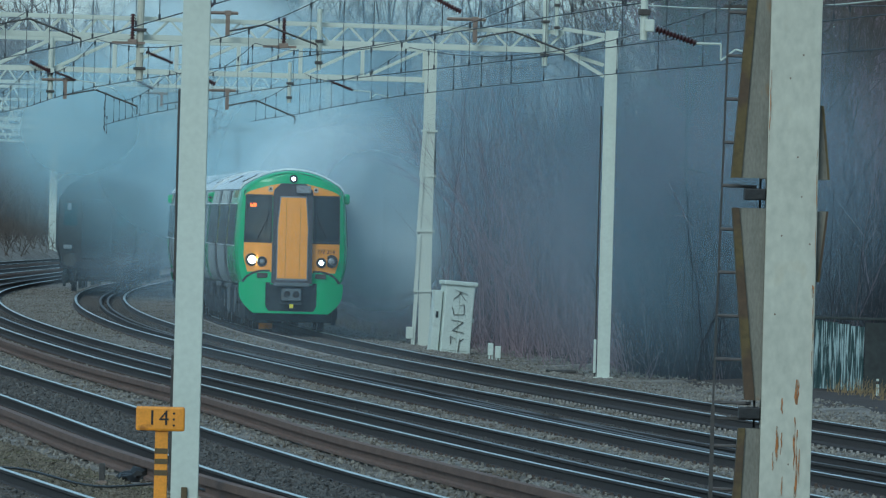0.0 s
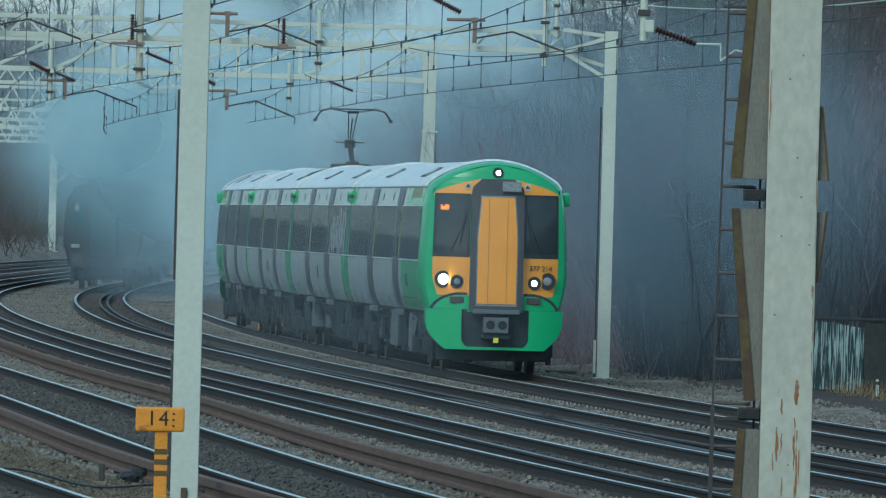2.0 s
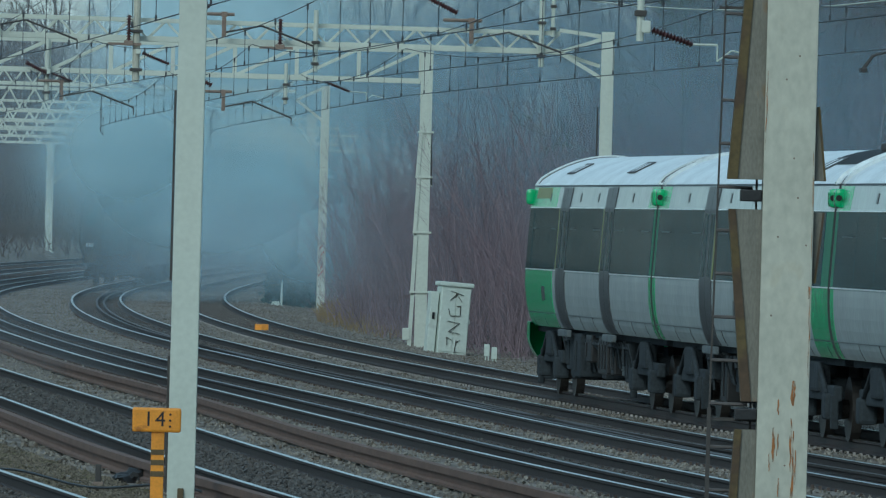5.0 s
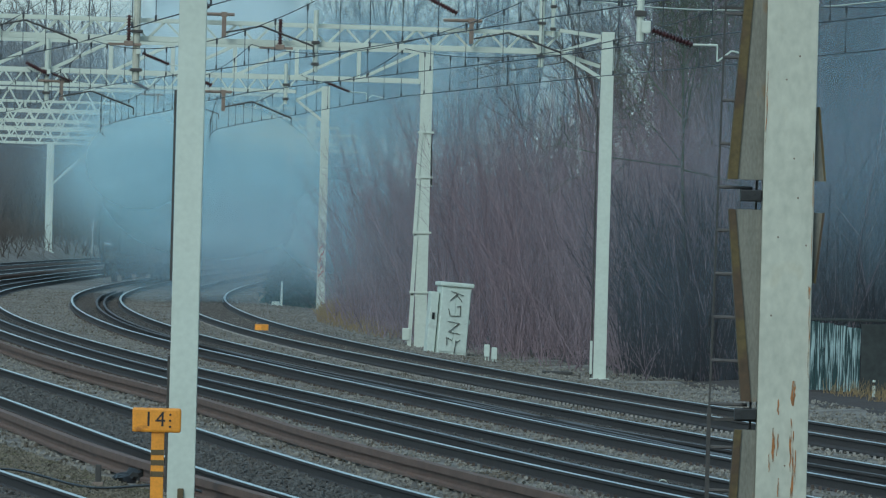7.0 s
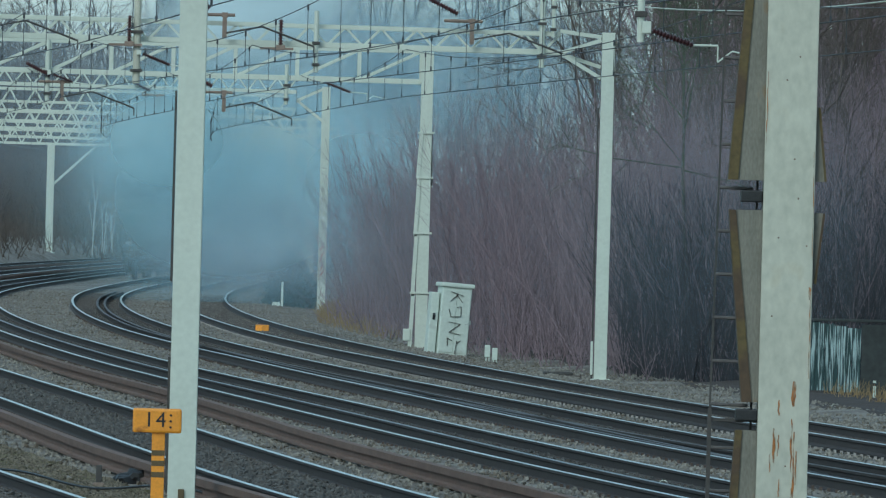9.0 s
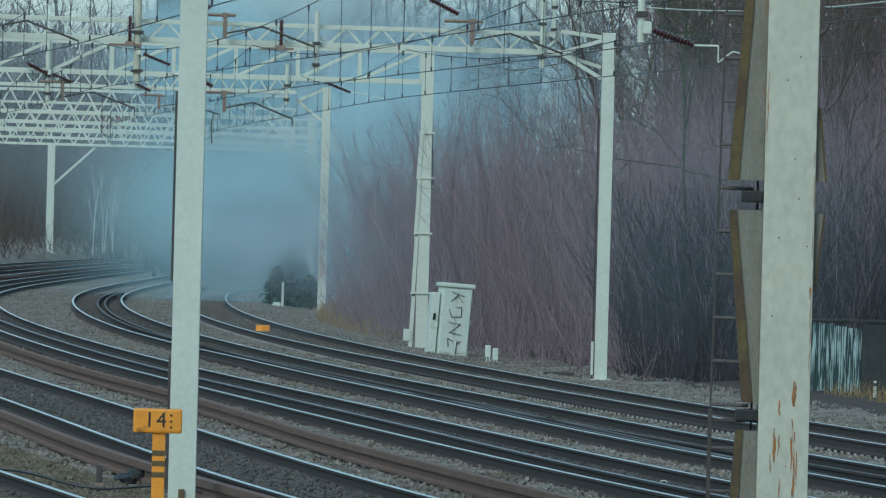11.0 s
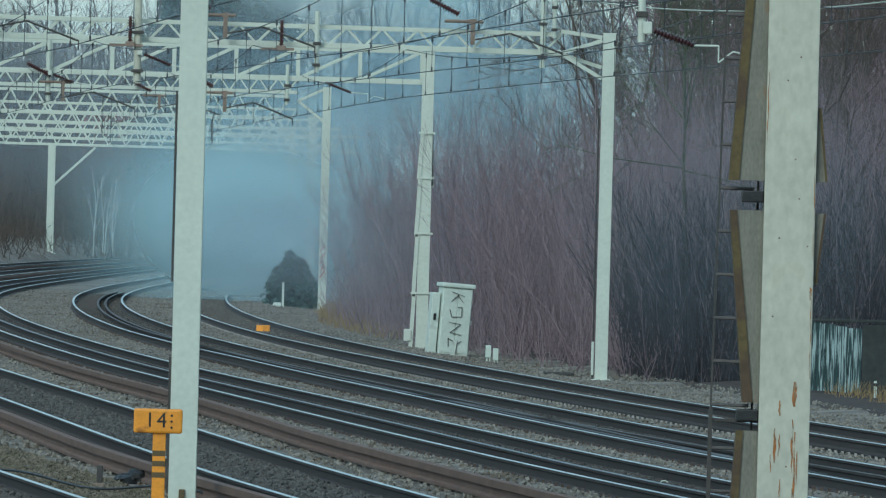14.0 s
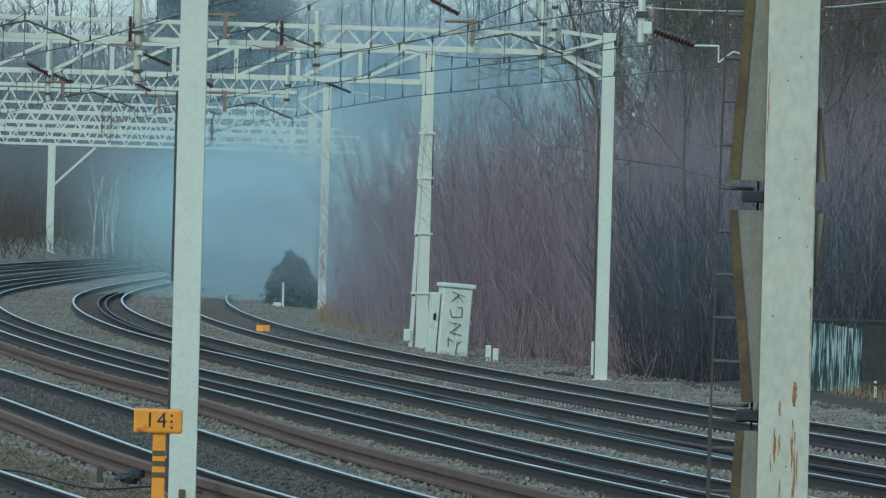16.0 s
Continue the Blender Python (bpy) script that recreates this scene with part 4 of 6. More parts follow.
def shoots(rng, paths, rad, per, frac, spread, thin=0.55, low=0.25, joints=3):
    """per twigs from each path, their length a fraction of it."""
    n, k, _ = paths.shape
    i = np.repeat(np.arange(n), per)
    t = rng.uniform(low, 0.97, n * per) * (k - 1)
    j = np.minimum(t.astype(int), k - 2)
    f = (t - j)[:, None]
    base = paths[i, j] * (1 - f) + paths[i, j + 1] * f
    way = paths[i, j + 1] - paths[i, j]
    way /= np.linalg.norm(way, axis=1, keepdims=True) + 1e-9
    way = way + rng.normal(0, spread, way.shape)
    full = np.linalg.norm(paths[:, -1] - paths[:, 0], axis=1)[i]
    ln = full * frac * rng.uniform(0.5, 1.2, n * per) * (1.15 - 0.6 * t / (k - 1))
    r = (rad[i, j] * thin) * rng.uniform(0.7, 1.1, n * per)
    return sprays(rng, base, way, ln, r, k=joints)


def scrub(name, label, seed, n, d0, d1, u0, u1, hgt, per=9, material=None, r=0.02, lean=0.25):
    rng = np.random.default_rng(seed)
    d, u = rng.uniform(d0, d1, n), rng.uniform(0, 1, n)
    lo = u0(d)
    u = lo + (u1 - lo) * u
    base = np.stack([tx(d) + u, d, ground_z(u, d) - 0.05], -1)
    way = np.stack([rng.normal(-0.05, lean, n), rng.normal(0, lean, n), np.ones(n)], -1)
    h = hgt(d, u) * rng.uniform(0.55, 1.1, n)
    p, rd = sprays(rng, base, way, h, np.full(n, r) * rng.uniform(0.6, 1.3, n), k=5, bend=0.2)
    p2, rd2 = shoots(rng, p, rd, per, 0.27, 0.5, 0.6, joints=3 if d1 < 370 and n > 3000 else 2)
    ob = tubes(name, p, rd, material, 3)
    tagged(ob, label, "scrub", kind="stuff")
    ob2 = tubes("scrub_twigs", p2, rd2, material, 3)
    tagged(ob2, label, "scrub", kind="stuff")


def bare_tree(rng, x, y, z, h, name="bare_tree", material=None, spread=0.55, per=(9, 8, 6), label="tall leafless tree with fine spreading twigs", r=0.014, low=0.2):
    t = thing(name, pose(x, y, z), label, "tree", "leafless trees")
    p, rd = sprays(rng, np.zeros((1, 3)), np.array([[rng.normal(0, 0.06), rng.normal(0, 0.06), 1.0]]), np.array([h * 0.85]), np.array([h * r]), k=7, bend=0.07)
    tubes("trunk", p, rd, material, 6, t)
    a, ra = shoots(rng, p, rd, per[0], 0.5, spread, 0.5, low)
    b, rb = shoots(rng, a, ra, per[1], 0.5, spread * 0.8, 0.5)
    c, rc = shoots(rng, b, rb, per[2], 0.55, spread * 0.8, 0.6, joints=2)
    tubes("limbs", a, ra, material, 4, t)
    tagged(tubes("branches", b, rb, material, 3, t), kind="stuff")
    tagged(tubes("twigs", c, np.maximum(rc, 0.005), material, 3, t), kind="stuff")
    return t


def vegetation():
    def edge(d):
        return np.interp(d, (215, 228, 245, 290, 330, 380, 420), (7.8, 6.0, 4.6, 3.7, 3.4, 4.6, 5.0))

    def height(d, u):
        """A rounded thicket beside the line, and a taller belt towards the road end of the bank."""
        x = tx(d) + u
        mid = 1.3 + (290 - d) * 0.012
        dome = 6.3 * np.sqrt(np.clip(1 - ((x - mid) / 4.4) ** 2, 0.10, 1))
        return np.where(x > 3.3 + (d - 240) * 0.006, np.interp(d, (215, 240, 300, 360, 420), (5.2, 6.2, 6.4, 5.6, 4.0)), dome)

    def right_of_mast(d):
        return np.maximum(edge(d), 3.55 - tx(d))

    scrub("scrub", "dense leafless purple-brown scrub along the line", 11, 3300, 236, 368, edge, 11, height, 11, M_TWIG, 0.011, 0.16)
    scrub("scrub", "dense leafless scrub behind the lineside", 12, 1150, 238, 310, lambda d: right_of_mast(d) + 1.2, 17, lambda d, u: 5.8 + 0 * d, 11, M_TWIG, 0.016)
    scrub("scrub", "low brambles at the foot of the scrub", 13, 1100, 236, 368, lambda d: edge(d) - 0.5, 10, lambda d, u: 1.6 + 0 * d, 8, M_TWIG, 0.012, 0.5)
    # near-black twigs carry the tree shade in their own colour
    scrub("scrub", "undergrowth coloured dark for the shade under the trees", 17, 1900, 235.6, 247, lambda d: right_of_mast(d) + 0.15, 12.5, lambda d, u: 4.2 + 0 * d, 9, M_DARKTWIG, 0.012, 0.14)
    scrub("wood_edge", "dense brown leafless wood behind the scrub", 18, 1000, 430, 505, lambda d: 17.6 + 0 * d, 38, lambda d, u: 17.0 + 0 * d, 7, M_TWIG, 0.06)
    rng = np.random.default_rng(21)
    for k in range(64):
        d = rng.uniform(258, 430)
        u = rng.uniform(9, 30)
        if (float(tx(d)) + u) / d < 0.0128 + 0.002 * rng.random():
            continue
        bare_tree(rng, float(tx(d)) + u, d, float(ground_z(u, d)) - 0.1, rng.uniform(8, 12.5), material=M_BARK, per=(12, 9, 6), r=0.0065)
    bare_tree(rng, 5.0, 243, 0.0, 9.0, material=M_MOSS, spread=0.8, low=0.5, per=(20, 9, 6), label="mossy leafless tree with drooping branches beside a gantry mast", r=0.0065)
    bare_tree(rng, 7.6, 246, 0.0, 9.5, material=M_BARK, spread=0.75, per=(14, 9, 6), label="leafless tree with drooping branches beside a gantry mast")
    # far woods
    for k in range(72):
        d = rng.uniform(720, 980)
        x = rng.uniform(-46, 22)
        bare_tree(rng, x, d, 0.3, rng.uniform(17, 27), material=M_BARK, per=(13, 8, 5), r=0.0075, label="far leafless tree in the haze")
    for k in range(6):
        d = rng.uniform(660, 720)
        x = (rng.choice([150, 162, 190, 200, 176]) + rng.uniform(-6, 6) - 784) * d / 21150
        bare_tree(rng, x, d, 0.4, rng.uniform(4.5, 6), name="birch_tree", material=M_BIRCH, per=(4, 3, 3), r=0.007, spread=0.3, label="slender pale birch at the wood's edge")
    scrub("far_scrub", "hazy brown scrub at the edge of the woods", 14, 2300, 716, 900, lambda d: -45 + 0 * d, -14, lambda d, u: 8.5 + 0 * d, 6, M_BARK, 0.05)
    scrub("wood_edge", "dense grey-brown wood beyond the gantries", 24, 1900, 905, 1000, lambda d: -50 + 0 * d, -12, lambda d, u: 15.0 + 0 * d, 5, M_BARK, 0.10, 0.12)
    scrub("far_scrub", "low brown brambles on the far bank", 19, 1500, 570, 716, lambda d: -30 + 0 * d, -15.8, lambda d, u: 1.5 + 0 * d, 8, M_BARK, 0.03, 0.5)
    scrub("far_scrub", "hazy brown scrub at the edge of the woods", 15, 700, 520, 800, lambda d: 24 + 0 * d, 60, lambda d, u: 8.0 + 0 * d, 7, M_TWIG, 0.04)
    # added wood, nearly all out of view, gives the train glass dark reflections
    scrub("wood_edge", "leafless wood added beside the view for the train windows to reflect", 16, 1100, 250, 900, lambda d: -150 + 0 * d, -30, lambda d, u: 13.0 + 0 * d, 5, M_BARK, 0.14)
    # evergreen bush and conifers: clumps of small leaves
    def leafy(x, y, z, w, h, n, name, label, size, blunt=0.45):
        t = thing(name, pose(x, y, z), label, "bush", "evergreens")
        th = rng.uniform(0, 6.28, n)
        zz = rng.uniform(0.03, 1, n) ** 0.8
        rr = rng.uniform(0.75, 1.3, n) * w * (1.02 - zz ** (0.45 / blunt * 1.0)) ** blunt * rng.uniform(0.2, 1, n) ** 0.5 * (1 + 0.25 * np.sin(3 * th + 9 * zz))
        c = np.stack([rr * np.cos(th), rr * np.sin(th), zz * h], -1)
        a, b = rng.normal(0, size, (n, 3)), rng.normal(0, size, (n, 3))
        v = np.stack([c - a, c + b * 0.6, c + a, c - b * 0.6], 1).reshape(-1, 3)
        f = np.arange(4 * n).reshape(-1, 4)
        raw("leaves", v.tolist(), f.tolist(), M_IVY, t)
        bm = bmesh.new()
        bar(bm, (0, 0, -0.1), (0, 0, h * 0.8), w * 0.12, w * 0.03, sides=6)
        part("trunk", bm, M_BARK, t)

    for k, (x, w, hh) in enumerate(((-5.5, 0.55, 1.55), (-5.12, 0.72, 2.15), (-4.72, 0.66, 1.85), (-4.42, 0.5, 1.25))):
        leafy(x, 398 + 0.5 * (k % 3), -0.35, w, hh * 0.9, 1500, "evergreen_bush", "ragged dark evergreen bush at the foot of a mast", 0.055, 0.6)
    for x in (-15, -12.5, -10.5):
        leafy(x * 1.12, 800 + 3 * x, 0.2, 3.2, 19, 15000, "conifer", "tall dark green conifer in the far wood", 0.13)
    # dry grass
    n = 2600
    d = rng.uniform(300, 392, n)
    u = rng.uniform(2.9, 4.1, n) + np.clip((d - 340) / 45, 0, 1)
    sel = rng.random(n) < np.interp(d, (300, 355, 385, 392), (0.15, 0.3, 1, 0.2))
    d, u = d[sel], u[sel]
    base = np.stack([tx(d) + u, d, ground_z(u, d) - 0.03], -1)
    p, rd = sprays(rng, base, rng.normal(0, 0.3, base.shape) + (0, 0, 1), rng.uniform(0.2, 0.55, len(d)), np.full(len(d), 0.012))
    tagged(tubes("dry_grass", p, rd, M_DRYGRASS, 3), "tufts of dry straw-coloured grass on the verge", "grass", kind="stuff")
    n = 700
    d, u = rng.uniform(366, 388, n), rng.uniform(4.1, 5.2, n)
    base = np.stack([tx(d) + u, d, ground_z(u, d) - 0.03], -1)
    p, rd = sprays(rng, base, rng.normal(0, 0.35, base.shape) + (0, 0, 1), rng.uniform(0.2, 0.6, n), np.full(n, 0.014))
    tagged(tubes("dry_grass", p, rd, M_DRYGRASS, 3), "tuft of dry tan grass by a mast", "grass", kind="stuff")
    n = 500
    d, u = rng.uniform(205, 223, n), rng.uniform(6.9, 8.4, n)
    base = np.stack([tx(d) + u, d, ground_z(u, d) - 0.03], -1)
    p, rd = sprays(rng, base, rng.normal(0, 0.3, base.shape) + (0, 0, 1), rng.uniform(0.12, 0.4, len(d)), np.full(len(d), 0.008))
    tagged(tubes("dry_grass", p, rd, M_DRYGRASS, 3), "tufts of dry grass at the ballast edge", "grass", kind="stuff")


def far_house():
    c = thing("far_house", pose(-26.0, 905, 0.3), "distant red brick house with pale gable among trees", "house")
    bm = bmesh.new()
    box(bm, -1.4, 2.4, -3, 3, 0, 10.2, 0.02)
    part("wall", bm, M_BRICK, c)
    bm = bmesh.new()
    vs = [bm.verts.new((x, y, z)) for y in (-3.3, 3.3) for x, z in ((-1.7, 10.1), (2.7, 10.1), (0.5, 12.0))]
    bm.faces.new(vs[:3]), bm.faces.new(vs[5:2:-1])
    for i in range(3):
        bm.faces.new((vs[i], vs[i + 3], vs[(i + 1) % 3 + 3], vs[(i + 1) % 3]))
    bmesh.ops.recalc_face_normals(bm, faces=bm.faces)
    part("roof", bm, M_STEEL, c)
    for x, z in ((-0.9, 8.7), (0.9, 8.7), (-0.9, 6.0), (0.9, 6.0)):
        bm = bmesh.new()
        box(bm, x - 0.35, x + 0.35, -3.06, -2.98, z - 0.6, z + 0.6, 0.02)
        w = part("window", bm, M_CABINET, c)
        bm = bmesh.new()
        box(bm, x - 0.28, x + 0.28, -3.08, -3.061, z - 0.52, z + 0.52)
        part("pane", bm, M_GLASS, w)


M_BRICK = mat("far_red_brick", (0.30, 0.10, 0.07), 0.85, vary=0.2, scale=1, fine=8)
far_house()
vegetation()


# ---- the green electric train ----
SIDE = [(1.16, 1.08), (1.205, 1.15), (1.24, 1.22), (1.272, 1.33), (1.30, 1.45), (1.32, 1.6), (1.33, 1.75), (1.333, 1.88), (1.33, 2.0), (1.27, 2.95), (1.21, 3.28), (1.17, 3.34), (1.12, 3.40), (1.01, 3.475), (0.88, 3.55), (0.735, 3.62), (0.58, 3.68), (0.43, 3.725), (0.28, 3.755), (0.14, 3.774), (0.0, 3.78)]
CARL = 19.9


def half_w(z):
    return float(np.interp(z, [p[1] for p in SIDE], [p[0] for p in SIDE]))


def section(k=1.0):
    return [(-x * k, z) for x, z in SIDE] + [(x * k, z) for x, z in reversed(SIDE[:-1])]


def loft(name, rows, material, parent, caps=True, label=""):
    """rows: lists of (x, y, z) of equal length."""
    k = len(rows[0])
    verts = [p for r in rows for p in r]
    faces = [(i * k + j, i * k + (j + 1) % k, (i + 1) * k + (j + 1) % k, (i + 1) * k + j) for i in range(len(rows) - 1) for j in range(k)]
    if caps:
        faces += [tuple(range(k))[::-1], tuple((len(rows) - 1) * k + j for j in range(k))]
    return raw(name, verts, faces, material, parent, label)


def side_panel(name, y0, y1, z0, z1, material, parent, off=0.006, sgn=-1, label=""):
    zs = sorted({z0, z1, *[z for _, z in SIDE if z0 < z < z1]})
    vs, k = [], len(zs)
    for y in (y0, y1):
        vs += [(sgn * (half_w(z) + off), y, z) for z in zs]
    fs = [(j, j + 1, k + j + 1, k + j) for j in range(k - 1)]
    vs += [(sgn * (half_w(z) - 0.01), y, z) for y in (y0, y1) for z in zs]
    fs += [(2 * k + j, 2 * k + j + 1, j + 1, j) for j in range(k - 1)] + [(k + j, k + j + 1, 3 * k + j + 1, 3 * k + j) for j in range(k - 1)]
    fs += [(0, k, 3 * k, 2 * k), (k - 1, 2 * k - 1, 4 * k - 1, 3 * k - 1)]
    return raw(name, vs, fs, material, parent, label)


def face_y(x, z):
    """The nose: bowed in plan and raked above the waist."""
    return -CARL / 2 + 0.42 * (abs(x) / 1.33) ** 2.6 + 0.14 * max(0.0, (z - 2.0) / 1.78) ** 2


def patch(name, lf, rf, z0, z1, material, parent, off=0.008, label="", nx=8, nz=8, thick=0.0):
    """A panel lying on the nose between the outlines lf(z) and rf(z)."""
    vs, fs = [], []
    for i in range(nz + 1):
        z = z0 + (z1 - z0) * i / nz
        a, b = lf(z), rf(z)
        for j in range(nx + 1):
            x = a + (b - a) * j / nx
            vs.append((x, face_y(x, z) - off, z))
    w = nx + 1
    fs = [(i * w + j, i * w + j + 1, (i + 1) * w + j + 1, (i + 1) * w + j) for i in range(nz) for j in range(nx)]
    rim = [j for j in range(w)] + [i * w + nx for i in range(1, nz + 1)] + [nz * w + j for j in range(nx - 1, -1, -1)] + [i * w for i in range(nz - 1, 0, -1)]
    n = len(vs)
    vs += [(vs[r][0], vs[r][1] + off + 0.01 + thick, vs[r][2]) for r in rim]
    m = len(rim)
    fs += [(rim[k], n + k, n + (k + 1) % m, rim[(k + 1) % m]) for k in range(m)]
    return raw(name, vs, fs, material, parent, label)


def bogie(car, yc):
    bm = bmesh.new()
    for s in (-1, 1):
        box(bm, s * 1.02 - 0.06, s * 1.02 + 0.06, yc - 1.75, yc + 1.75, 0.52, 0.72, 0.03)
        box(bm, s * 1.04 - 0.09, s * 1.04 + 0.09, yc - 0.45, yc + 0.45, 0.62, 1.02, 0.05)
        for e in (-1.3, 1.3):
            box(bm, s * 1.04 - 0.12, s * 1.04 + 0.12, yc + e - 0.18, yc + e + 0.18, 0.28, 0.62, 0.05)
        bar(bm, (s * 1.1, yc - 0.4, 0.98), (s * 1.1, yc - 1.2, 0.6), 0.07, sides=8)
        bar(bm, (s * 1.1, yc + 0.4, 0.98), (s * 1.1, yc + 1.2, 0.6), 0.07, sides=8)
        box(bm, s * 1.06 - 0.05, s * 1.06 + 0.05, yc - 1.75, yc - 1.65, 0.16, 0.6, 0.02)
    box(bm, -1.0, 1.0, yc - 0.3, yc + 0.3, 0.5, 0.8, 0.03)
    b = part("bogie", bm, M_UNDER, car, "grimy black bogie frame")
    for e in (-1.3, 1.3):
        bm = bmesh.new()
        for s in (-1, 1):
            bmesh.ops.create_cone(bm, cap_ends=True, segments=24, radius1=0.42, radius2=0.42, depth=0.13, matrix=pose(s * 0.76, yc + e, 0.42, 0, 90, 0))
            bmesh.ops.create_cone(bm, cap_ends=True, segments=16, radius1=0.14, radius2=0.12, depth=0.12, matrix=pose(s * 0.88, yc + e, 0.42, 0, 90, 0))
        bar(bm, (-0.75, yc + e, 0.42), (0.75, yc + e, 0.42), 0.16, sides=8)
        part("wheelset", bm, M_WHEEL, b, "steel wheelset with worn treads")


def underfloor(car, seed, y0, y1):
    r = random.Random(seed)
    for s in (-1, 1):
        y = y0
        while y < y1 - 0.5:
            ln = r.uniform(0.35, 1.5)
            bm = bmesh.new()
            w, zb = r.uniform(0.9, 1.16), r.choice((0.3, 0.36, 0.45, 0.6))
            box(bm, min(s * w, s * (w - 0.5)), max(s * w, s * (w - 0.5)), y, min(y + ln, y1), zb, 1.02, 0.025)
            for k in range(int(ln / 0.22)):
                yy = y + 0.08 + 0.22 * k
                if r.random() < 0.5:
                    box(bm, min(s * w, s * (w + 0.02)), max(s * w, s * (w + 0.02)), yy, yy + 0.1, zb + 0.08, 0.9, 0.006)
            part("equipment_case", bm, r.choice((M_UNDER, M_UNDER, M_BLACK, M_BOX)), car)
            y += ln + r.uniform(0.06, 0.5)
    bm = bmesh.new()
    box(bm, -1.05, 1.05, -CARL / 2 + 0.3, CARL / 2 - 0.3, 0.98, 1.12, 0.02)
    part("solebar", bm, M_UNDER, car)
    for s in (-1, 1):
        bm = bmesh.new()
        for k in range(26):
            yy = y0 + (y1 - y0) * k / 25
            bar(bm, (s * 1.1, yy, 0.95), (s * r.uniform(0.95, 1.1), yy + r.uniform(-0.3, 0.3), r.uniform(0.45, 0.9)), 0.035)
        bar(bm, (s * 1.08, y0, 0.9), (s * 1.08, y1, 0.88), 0.05, sides=6)
        part("pipework", bm, M_UNDER, car)


def build_car(cab, seed, pantograph=False, streaky=False):
    car = thing("train_car", pose(0, 0, 0), "green and white electric train car with yellow cab end" if cab else "green and white electric train car with dark window band", "train car", "cars of the electric train")
    h = CARL / 2
    y0 = -h + (0.95 if cab else 0)
    loft("body", [[(x, y, z) for x, z in section()] for y in (y0, h)], M_WHITE, car)
    # roof skin, with ribs and hatches
    rz = [p for p in section() if p[1] >= 3.27]
    raw("roof", [(x * 1.004, y, z + 0.006) for y in (y0, h - 0.05) for x, z in rz], [(j, j + 1, len(rz) + j + 1, len(rz) + j) for j in range(len(rz) - 1)], M_ROOF, car, "dusty pale roof", True)
    for s in (-1, 1):
        side_panel("gutter", y0, h - 0.05, 3.285, 3.305, M_DOORGREY, car, 0.014, s)
        side_panel("rain_strip", y0, h - 0.05, 3.306, 3.335, M_ROOF, car, 0.03, s)
    for y in (y0 + 3.6, y0 + 12.8):
        for s in (-1, 1):
            bm = bmesh.new()
            a = math.degrees(math.atan2(0.14, 0.27)) * s
            bmesh.ops.create_cube(bm, size=1, matrix=pose(s * 0.86, y, 3.575, 0, a, 0) @ Matrix.Diagonal((0.36, 1.0, 0.016, 1)))
            part("roof_vent", bm, M_VENT, car)
            for e in (-0.24, 0.24):
                bm = bmesh.new()
                bmesh.ops.create_cube(bm, size=1, matrix=pose(s * 0.86, y + e, 3.579, 0, a, 0) @ Matrix.Diagonal((0.25, 0.20, 0.012, 1)))
                part("vent_cover", bm, M_ROOF, car)
    for ya, yb, rise, m in ((h - 0.34, h - 0.24, 0.035, M_ROOF), (h - 0.24, h - 0.20, 0.012, M_DOORGREY), (y0 + 0.22, y0 + 0.32, 0.035, M_ROOF), (y0 + 0.32, y0 + 0.36, 0.012, M_DOORGREY)):
        rows = [(ya, 0.0), (ya, rise), (yb, rise), (yb, 0.0)]
        n = len(rz)
        raw("roof_band", [(x * (1.004 + 0.6 * e), y, z + 0.006 + e) for y, e in rows for x, z in rz], [(q * n + j, q * n + j + 1, (q + 1) * n + j + 1, (q + 1) * n + j) for q in range(3) for j in range(n - 1)], m, car)
    if pantograph:
        wz = [p for p in section() if p[1] >= 3.5]
        raw("roof_well", [(x, y, z + 0.014) for y in (-9.7, -5.6) for x, z in wz], [(j, j + 1, len(wz) + j + 1, len(wz) + j) for j in range(len(wz) - 1)], M_UNDER, car, "dark pantograph well in the roof")
        pg = thing("pantograph", pose(0, -8.4, 3.75), "", "")
        pg.parent = car
        bm = bmesh.new()
        box(bm, -0.4, 0.4, -0.7, 0.7, 0.0, 0.1, 0.02)
        for s in (-1, 1):
            insulator(bm, (s * 0.35, s * 0.5, -0.1), (s * 0.35, s * 0.5, 0.05), 0.07, 3)
        part("base_frame", bm, M_STEEL, pg)
        bm = bmesh.new()
        bar(bm, (0, -0.6, 0.1), (0, 0.6, 0.55), 0.10, 0.08)
        bar(bm, (-0.3, 0.6, 0.56), (0.3, 0.6, 0.56), 0.028, sides=8)
        box(bm, -0.11, 0.11, 0.5, 0.7, 0.44, 0.62, 0.03)
        box(bm, -0.14, 0.14, -0.75, -0.45, -0.02, 0.16, 0.03)
        part("lower_arm", bm, M_STEEL, pg)
        bm = bmesh.new()
        bar(bm, (-0.035, 0.6, 0.58), (-0.1, -0.4, 1.2), 0.024, sides=6)
        bar(bm, (0.035, 0.6, 0.58), (0.1, -0.4, 1.2), 0.024, sides=6)
        bar(bm, (0, 0.6, 0.58), (0, -0.2, 1.07), 0.03, sides=6)
        part("upper_arm", bm, M_STEEL, pg)
        bm = bmesh.new()
        for y in (-0.5, -0.3):
            bar(bm, (-0.5, y, 1.26), (0.5, y, 1.26), 0.028)
            for s in (-1, 1):
                bar(bm, (s * 0.5, y, 1.26), (s * 0.68, y, 1.21), 0.03, sides=6)
                bar(bm, (s * 0.68, y, 1.21), (s * 0.80, y, 1.04), 0.03, sides=6)
        for s in (-1, 1):
            bar(bm, (s * 0.1, -0.4, 1.2), (s * 0.42, -0.4, 1.25), 0.025, sides=6)
            box(bm, s * 0.80 - 0.04, s * 0.80 + 0.04, -0.52, -0.28, 0.99, 1.05, 0.01)
